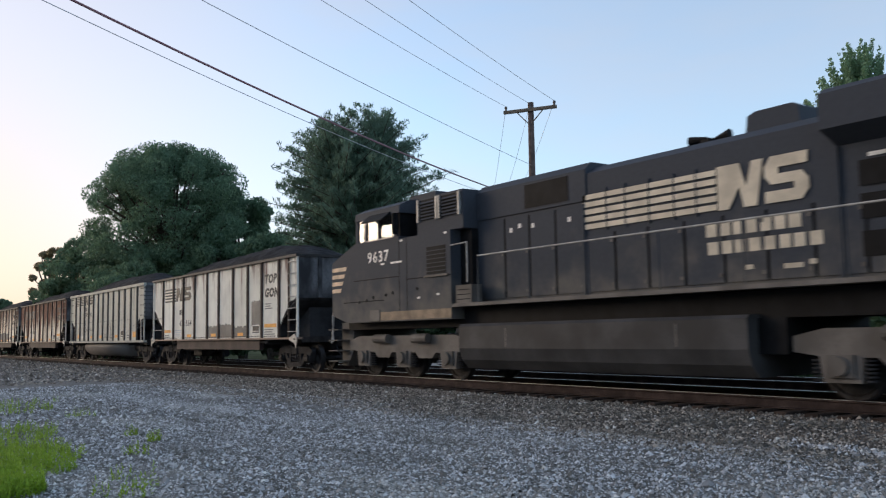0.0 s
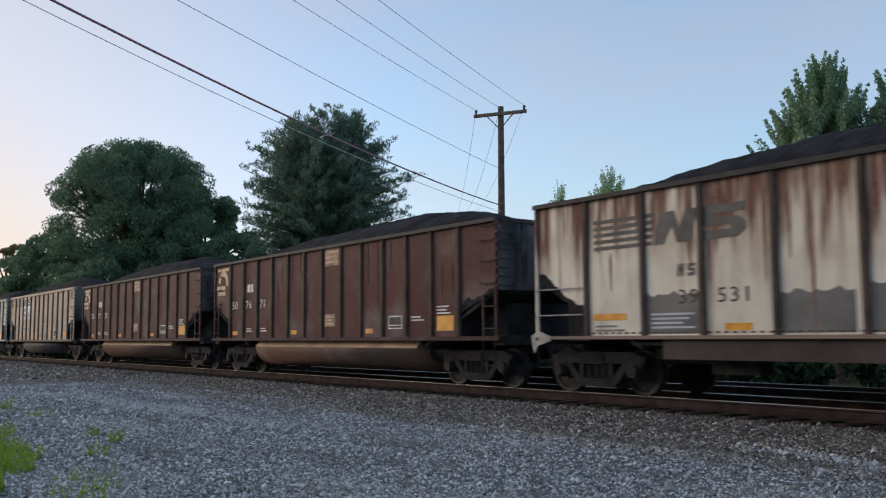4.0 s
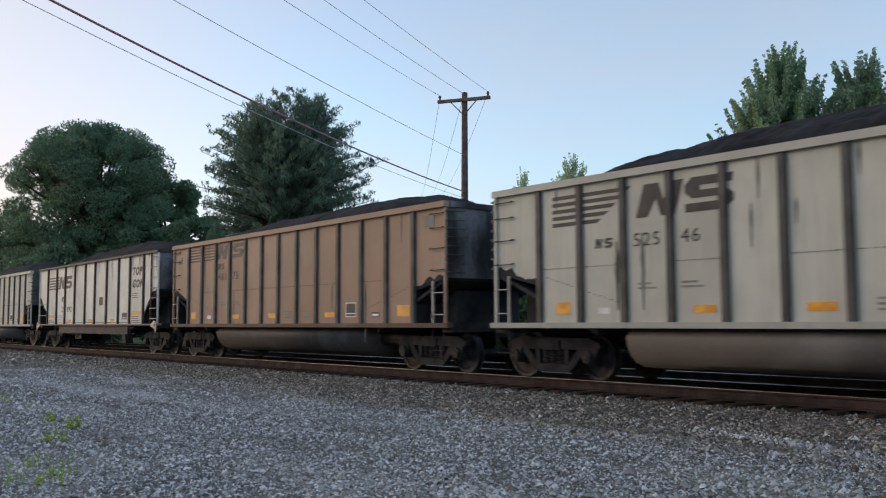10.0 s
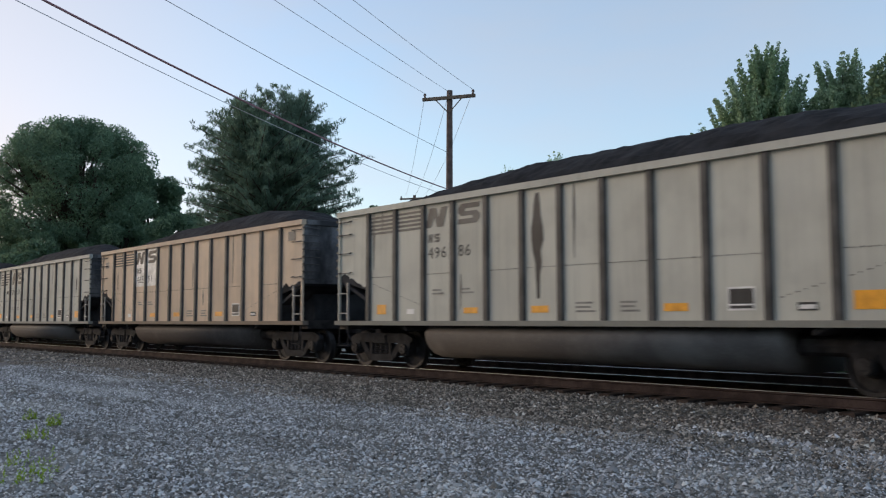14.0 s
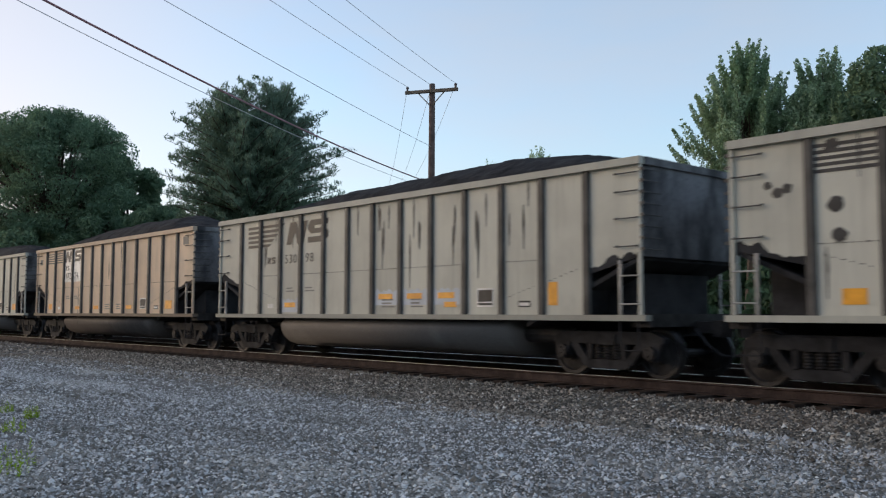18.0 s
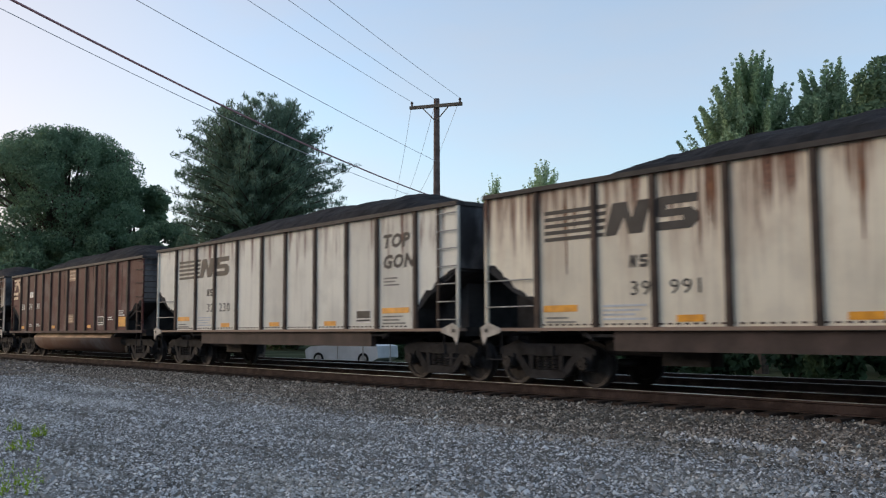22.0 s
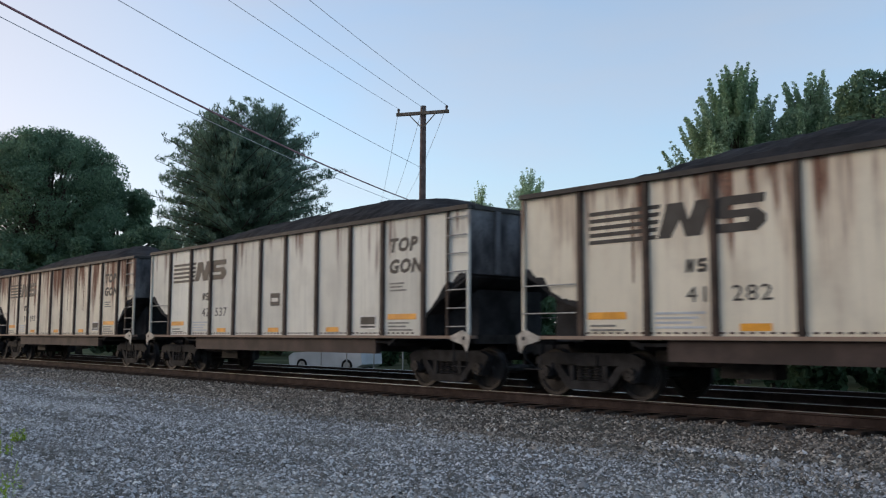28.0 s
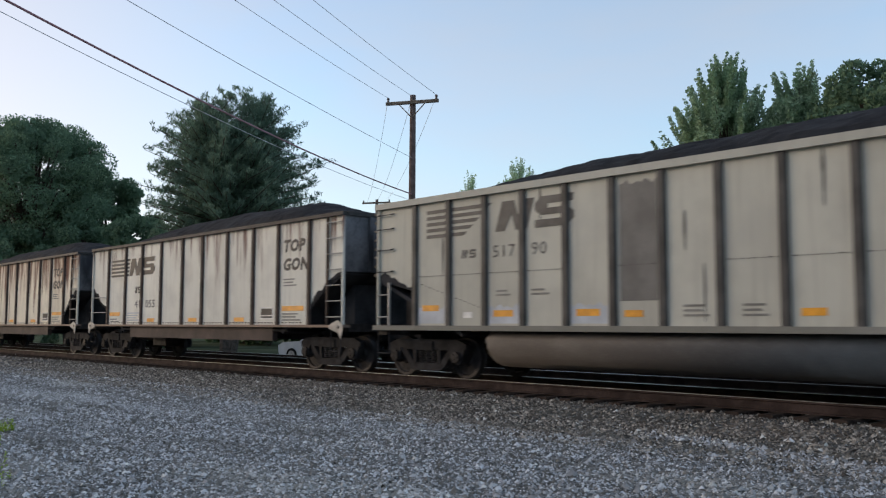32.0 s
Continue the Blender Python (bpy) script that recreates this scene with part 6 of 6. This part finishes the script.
def utility_pole():
    pole = tagged(new("utility_pole"), "weathered wooden utility pole with one crossarm", "utility pole")
    pole.location = (POLE.x, POLE.y, -0.8)
    H = TOP + 0.8
    rz = math.degrees(math.atan2(ARM_DIR.y, ARM_DIR.x))
    part("pole_shaft", build("pole_shaft", "pole", lambda bm: tube(bm, (-0.1, 0, 0), (0, 0, H), 0.19, 14, 0.13)), pole)
    arm = part("crossarm", boxes("crossarm", "arm", (-1.22, 1.22, -0.19, -0.07, H - 0.42, H - 0.28)), pole)
    arm.rotation_euler = (0, 0, radians(rz))
    for s in (-1, 1):
        b = part("arm_brace", build("arm_brace", "arm", lambda bm: tube(bm, (0.05 * s, -0.15, H - 1.0), (0.62 * s, -0.15, H - 0.4), 0.025, 6)), pole)
        b.rotation_euler = (0, 0, radians(rz))
    for s in (-1.12, 0.0, 1.12):
        i = part("insulator", build("insulator", "porcelain", lambda bm: [tube(bm, (s, -0.13, H - 0.28), (s, -0.13, H - 0.12), 0.05, 8), tube(bm, (s, -0.13, H - 0.16), (s, -0.13, H - 0.08), 0.075, 8, 0.05)]), pole)
        i.rotation_euler = (0, 0, radians(rz))
    return pole


utility_pole()


def wire(name, p, q, sag, r, mat, label):
    p, q = Vector(p), Vector(q)
    n, k = 24, 6
    side = (q - p).cross(Vector((0, 0, 1))).normalized()
    verts, faces = [], []
    for i in range(n + 1):
        f = i / n
        v = p.lerp(q, f) - Vector((0, 0, sag * 4 * f * (1 - f)))
        verts += [v + side * r * math.cos(2 * math.pi * j / k) + Vector((0, 0, r * math.sin(2 * math.pi * j / k))) for j in range(k)]
    for i in range(n):
        for j in range(k):
            m = (j + 1) % k
            faces.append((i * k + j, i * k + m, (i + 1) * k + m, (i + 1) * k + j))
    tagged(new(name, part_list(name, mat, verts, faces)), label, "cable")


LINE = Vector((0.52, -0.855, 0))
NEXT = POLE + LINE * 46
FAR = Vector((*polar(-51.5, 72.0), 0))
for s in (-1.12, 0.0, 1.12):
    a = ARM_DIR * s - LINE * -0.13
    wire("power_line", (POLE.x + a.x, POLE.y + a.y, TOP - 0.08), (NEXT.x + a.x, NEXT.y + a.y, TOP - 0.05), 0.52, 0.009, "wire", "thin grey power line between poles")
    wire("power_line", (POLE.x + a.x, POLE.y + a.y, TOP - 0.10), (FAR.x + a.x, FAR.y + a.y * 0.4, EYE + 10.0), 0.6, 0.009, "wire", "thin grey power line to a far pole")
for name, z0, z1, sag, r, mat, label in (("service_wire", 7.32, 7.7, 0.36, 0.009, "wire", "thin grey service wire"), ("telephone_cable", 5.70, 7.62, 0.84, 0.024, "cable", "thick dark reddish telephone cable"),
                                        ("messenger_wire", 5.42, 7.42, 0.86, 0.008, "wire", "thin wire below the cable")):
    wire(name, (POLE.x + 0.1, POLE.y - 0.15, EYE + z0), (NEXT.x, NEXT.y, EYE + z1), sag, r, mat, label)


def far_pole(at, top, name_label):
    pole = tagged(new("utility_pole"), name_label, "utility pole")
    pole.location = (at.x, at.y, -0.8)
    H = top + 0.8
    part("pole_shaft", build("pole_shaft", "pole", lambda bm: tube(bm, (0, 0, 0), (0, 0, H), 0.18, 10, 0.12)), pole)
    part("crossarm", boxes("crossarm", "arm", (-1.2, 1.2, -0.18, -0.06, H - 0.35, H - 0.22)), pole).rotation_euler = (0, 0, 0.55)
    for s in (-1.1, 1.1):
        part("insulator", build("insulator", "porcelain", lambda bm: tube(bm, (s, -0.12, H - 0.22), (s, -0.12, H - 0.06), 0.06, 8)), pole).rotation_euler = (0, 0, 0.55)


far_pole(FAR, EYE + 10.1, "distant wooden utility pole behind the train")
far_pole(NEXT, TOP, "wooden utility pole on the near side of the tracks")


# ---- hedge, fence and yard behind the tracks ----
def shrub(x, y, tall, width, seed, mat="leaf_shade"):
    rnd = random.Random(seed)
    bush = tagged(new("shrub"), "dense green shrub beyond the tracks, shade painted into its leaves", "shrub", "shrubs along the tracks")
    bush.location = (x, y, ground_z(y))
    bm = bmesh.new()
    centres, radii = [], []
    for i in range(16):
        a, r = rnd.uniform(0, 6.28), width / 2 * rnd.uniform(0, 0.85)
        c = (r * math.cos(a), r * math.sin(a), tall * rnd.uniform(0.1, 0.85))
        centres.append(c)
        radii.append(width * rnd.uniform(0.14, 0.24))
        if i % 4 == 0:
            limb(bm, (0, 0, 0), c, 0.04, 0.015, rnd)
    part("stem", mesh_of("stem", bm, "bark"), bush)
    part("foliage", leaf_cloud("foliage", mat, centres, radii, 2600, 0.045 * width + 0.03, seed, 0.0, 0.9, 0.6), bush)


for i in range(-4, 14):
    shrub(-15.5 + 2.2 * i, 24.5 + 1.2 * math.sin(i * 2.3), 2.6 + 0.7 * math.sin(i * 1.7), 3.2, 220 + i)
for i in range(9):
    shrub(-47.0 + 3.3 * i, 34.5 + 0.8 * math.sin(i * 3.1), 1.9 + 0.4 * math.sin(i * 1.3), 2.6, 400 + i)
for i in range(18):
    shrub(-92.0 + 4.2 * i, 46 + 2 * math.sin(i), 6.3 + 0.6 * math.sin(i * 2.1), 6.6, 300 + i)


def fence():
    y, foot = 22.6, ground_z(22.6)
    f = tagged(new("yard_fence"), "thin pale metal yard fence with posts and a wire mesh", "fence")
    for x in (-33.0, -31.1, -29.2, -27.36, -25.5):
        part("fence_post", build("fence_post", "grab", lambda bm: tube(bm, (x, y, foot), (x, y, 0.75), 0.028, 8)), f)
    for z in (-0.45, 0.72):
        part("fence_rail", build("fence_rail", "grab", lambda bm: tube(bm, (-33.0, y, z), (-23.6, y, z), 0.016, 6)), f)
    low = tagged(new("low_rail"), "short white wooden rail leaning on a white post", "rail")
    part("leaning_post", build("leaning_post", "white", lambda bm: prism(bm, [(-23.42, foot), (-23.27, foot), (-23.62, 0.8), (-23.74, 0.8)], y - 0.05, y + 0.05)), low)
    part("rail_board", boxes("rail_board", "white", (-24.6, -23.5, y - 0.03, y + 0.02, -0.16, -0.09)), low)
    post = tagged(new("marker_posts"), "pair of short faded yellow marker posts", "posts")
    for x in (-22.58, -22.34):
        part("marker_post", build("marker_post", "dim_cream", lambda bm: prism(bm, [(x, foot), (x + 0.12, foot), (x + 0.10, -0.06), (x + 0.05, 0.0), (x, -0.06)], y - 0.05, y + 0.05)), post)
    gate = tagged(new("yard_gate"), "pale steel tube gate with a diagonal brace", "gate")
    for x in (-19.85, -19.38, -18.92):
        part("gate_tube", build("gate_tube", "grab", lambda bm: tube(bm, (x, y, foot + 0.1), (x, y, 0.55), 0.026, 8)), gate)
    for z in (foot + 0.12, 0.53):
        part("gate_tube", build("gate_tube", "grab", lambda bm: tube(bm, (-19.85, y, z), (-18.92, y, z), 0.022, 8)), gate)
    part("brace", build("brace", "grab", lambda bm: tube(bm, (-19.85, y - 0.03, -0.24), (-18.92, y - 0.03, -0.06), 0.02, 6)), gate)
    part("gate_panel", boxes("gate_panel", "patch", (-19.83, -18.94, y + 0.03, y + 0.04, foot + 0.14, 0.5)), gate, "grey mesh panel")
    part("gate_post", build("gate_post", "white", lambda bm: tube(bm, (-18.66, y, foot), (-18.66, y, 0.9), 0.055, 10)), gate, "thick white gate post")


fence()


def parked_car(x, y, turn):
    car = tagged(new("parked_car"), "pale silver parked car beyond the tracks", "car")
    car.location, car.rotation_euler = (x, y, ground_z(y)), (0, 0, radians(turn))
    part("body", build("body", "silver", lambda bm: prism(bm, [(-2.15, 0.35), (-2.2, 0.75), (-1.9, 0.92), (-0.9, 0.98), (1.7, 1.02), (2.15, 0.95), (2.2, 0.4), (1.9, 0.25), (-1.9, 0.25)], -0.86, 0.86)), car)
    part("cabin", build("cabin", "silver", lambda bm: prism(bm, [(-0.95, 0.985), (-0.25, 1.42), (1.05, 1.44), (1.65, 1.025)], -0.74, 0.74)), car)
    for u0, u1 in ((-0.45, 0.28), (0.36, 1.15)):
        part("side_window", build("side_window", "grille", lambda bm: prism(bm, [(u0 - 0.2, 1.06), (u0 + 0.05, 1.34), (u1, 1.34), (u1 + 0.1, 1.06)], -0.75, -0.742)), car)
    for u in (-1.35, 1.35):
        w = part("wheel", build("wheel", "grille", lambda bm: [tube(bm, (u, s_ * 0.7, 0.32), (u, s_ * 0.88, 0.32), 0.32, 20) for s_ in (-1, 1)]), car)
        part("rim", build("rim", "grab", lambda bm: [tube(bm, (u, s_ * 0.86, 0.32), (u, s_ * 0.89, 0.32), 0.2, 16) for s_ in (-1, 1)]), w)


parked_car(-36.2, 25.6, 18)


# ---- loose stones and weeds ----
def scatter(name, mat, count, area, size, seed, label, keep=None):
    """Small broken stones, each an uneven faceted lump bedded in the ground."""
    rng = np.random.default_rng(seed)
    x0, x1, y0, y1 = area
    p = np.empty((count, 3))
    p[:, 0], p[:, 1] = rng.uniform(x0, x1, count), rng.uniform(y0, y1, count)
    py, pz = np.array(PROFILE).T
    p[:, 2] = np.interp(p[:, 1], py, pz) + rng.uniform(-0.01, 0.02, count)
    if keep:
        # a streak with soft ends, along a line in plan
        (ax, ay), (bx, by), wide = keep
        f = rng.beta(1.6, 1.6, count)
        p[:, 0], p[:, 1] = ax + (bx - ax) * f + rng.normal(0, wide, count), ay + (by - ay) * f + rng.normal(0, wide, count)
        p[:, 2] = np.interp(p[:, 1], py, pz) + 0.015
    s = size * rng.lognormal(0, 0.35, count)
    unit = np.array([(1, 0, 0), (-1, 0, 0), (0, 1, 0), (0, -1, 0), (0, 0, 0.75)]) - np.array([0, 0, 0.12])
    v = unit[None] * rng.uniform(0.55, 1.25, (count, 5, 1)) + rng.normal(0, 0.20, (count, 5, 3))
    a = rng.uniform(0, 2 * np.pi, count)
    c, sn = np.cos(a)[:, None], np.sin(a)[:, None]
    w = np.stack([v[:, :, 0] * c - v[:, :, 1] * sn, v[:, :, 0] * sn + v[:, :, 1] * c, v[:, :, 2]], 2) * s[:, None, None] + p[:, None]
    tri = np.array([(0, 2, 4), (2, 1, 4), (1, 3, 4), (3, 0, 4)])
    loops = (tri[None] + 5 * np.arange(count)[:, None, None]).ravel()
    me = bpy.data.meshes.new(name)
    me.vertices.add(count * 5)
    me.vertices.foreach_set("co", w.ravel())
    me.loops.add(len(loops))
    me.loops.foreach_set("vertex_index", loops)
    me.polygons.add(count * 4)
    me.polygons.foreach_set("loop_start", np.arange(count * 4) * 3)
    me.materials.append(M[mat])
    me.update(calc_edges=True)
    return tagged(new(name, me), label, "gravel", kind="stuff")


scatter("gravel", "stone", 175000, (-16, -1, 1.0, 9.4), 0.0185, 1, "grey crushed stone spread over the ground")
scatter("gravel", "stone", 45000, (-32, -16, 2.0, 10.0), 0.028, 2, "grey crushed stone spread over the ground")
scatter("ballast", "ballast", 110000, (-34, 2, 8.8, 12.75), 0.023, 3, "brown-grey track ballast beside the rail")
scatter("ballast", "ballast", 14000, (-90, -34, 4.0, 12.7), 0.05, 4, "brown-grey track ballast beside the rail")
scatter("ballast", "ballast", 16000, (-34, 4, 13.1, 19.0), 0.04, 5, "brown-grey track ballast between the rails")

scatter("stone_chips", "chip", 1300, (0, 1, 0, 1), 0.026, 6, "pale broken stone spilled in a streak on the gravel", ((-7.2, 10.3), (-1.5, 9.0), 0.16))
scatter("stone_chips", "chip", 12000, (0, 1, 0, 1), 0.015, 7, "pale stone dust and chips in a streak on the gravel", ((-27.0, 6.6), (-13.5, 7.2), 0.26))
scatter("stone_chips", "chip", 700, (-18, -1, 2.0, 11.0), 0.024, 8, "single pale stones lying on the gravel")
scatter("stone_chips", "chip", 6000, (-32, -9, 2.5, 8.5), 0.017, 10, "fine pale stones strewn thinly over the gravel")
scatter("stone_chips", "chip", 110, (-12, -1, 2.4, 11.0), 0.040, 9, "larger pale stones lying on the gravel")


def weed_patch(name, spots, count, tall, seed, label):
    rng = np.random.default_rng(seed)
    verts, faces = [], []
    for k in range(count):
        cx, cy, r = spots[int(rng.integers(len(spots)))]
        a, d = rng.uniform(0, 6.28), r * math.sqrt(rng.uniform())
        x, y = cx + d * math.cos(a), cy + d * math.sin(a)
        H = tall * rng.uniform(0.5, 1.2)
        z0 = ground_z(y)
        for leaf in range(9):
            f = (leaf + 1) / 9
            b = rng.uniform(0, 6.28)
            l = (0.035 + 0.13 * tall) * (1.15 - f * 0.6) * rng.uniform(0.7, 1.2)
            dx, dy = math.cos(b), math.sin(b)
            z = z0 + H * f
            n = len(verts)
            verts += [(x, y, z - 0.02), (x + dx * l * 0.5 - dy * l * 0.22, y + dy * l * 0.5 + dx * l * 0.22, z + l * 0.3), (x + dx * l, y + dy * l, z + l * 0.25), (x + dx * l * 0.5 + dy * l * 0.22, y + dy * l * 0.5 - dx * l * 0.22, z + l * 0.3)]
            faces.append((n, n + 1, n + 2, n + 3))
        n = len(verts)
        verts += [(x - 0.006, y, z0), (x + 0.006, y, z0), (x, y, z0 + H)]
        faces.append((n, n + 1, n + 2))
    tagged(new(name, part_list(name, "weed", verts, faces)), label, "weeds", kind="stuff")


weed_patch("weeds", [(-10.6, 1.25, 0.8), (-11.6, 1.8, 0.8), (-12.8, 2.1, 0.9), (-10.0, 1.5, 0.45), (-13.6, 2.0, 0.9), (-16.0, 1.9, 1.4), (-22.0, 2.4, 2.0)], 2000, 0.20, 11, "bright green weeds growing through the gravel")
weed_patch("weeds", [(-14.6, 4.1, 0.10), (-13.6, 4.15, 0.12), (-12.2, 3.5, 0.2), (-10.2, 2.9, 0.35), (-24, 4.3, 0.8), (-19, 4.4, 0.4), (-9.2, 2.6, 0.4)], 90, 0.17, 12, "sparse small weeds in the gravel")


# ---- ties ----
def ties():
    mesh = build("tie", "tie", lambda bm: prism(bm, [(-0.115, -0.36), (-0.115, -0.20), (-0.10, -0.187), (0.10, -0.187), (0.115, -0.20), (0.115, -0.36)], -1.30, 1.30))
    for i in range(150):
        o = part("tie", mesh, TRACK[0])
        o.location = (-76 + 0.535 * i, YC, 0)
    for i in range(70):
        o = part("tie", mesh, TRACK[1])
        o.location = (-34 + 0.56 * i, YB, 0)


ties()


# ---- movement ----
def motions():
    seconds = list(range(33))
    for thing, start in TRAIN:
        walk(thing, [(t, pose(start + run(t), YC, 0)) for t in seconds])
    for w, start, r, s in WHEELS:
        times = [i / 30 for i in range(961) if -58 < start + run(i / 30) < 4]
        if not times:
            continue
        def at(t):
            return pose(s, 0, r, 0, math.degrees(run(t) / r) % 360, 0)
        rows = [(t, at(t)) for t in times]
        if times[0] > 0:
            rows.insert(0, (0, at(times[0])))
        if times[-1] < 32:
            rows.append((32, at(times[-1])))
        walk(w, rows)


motions()
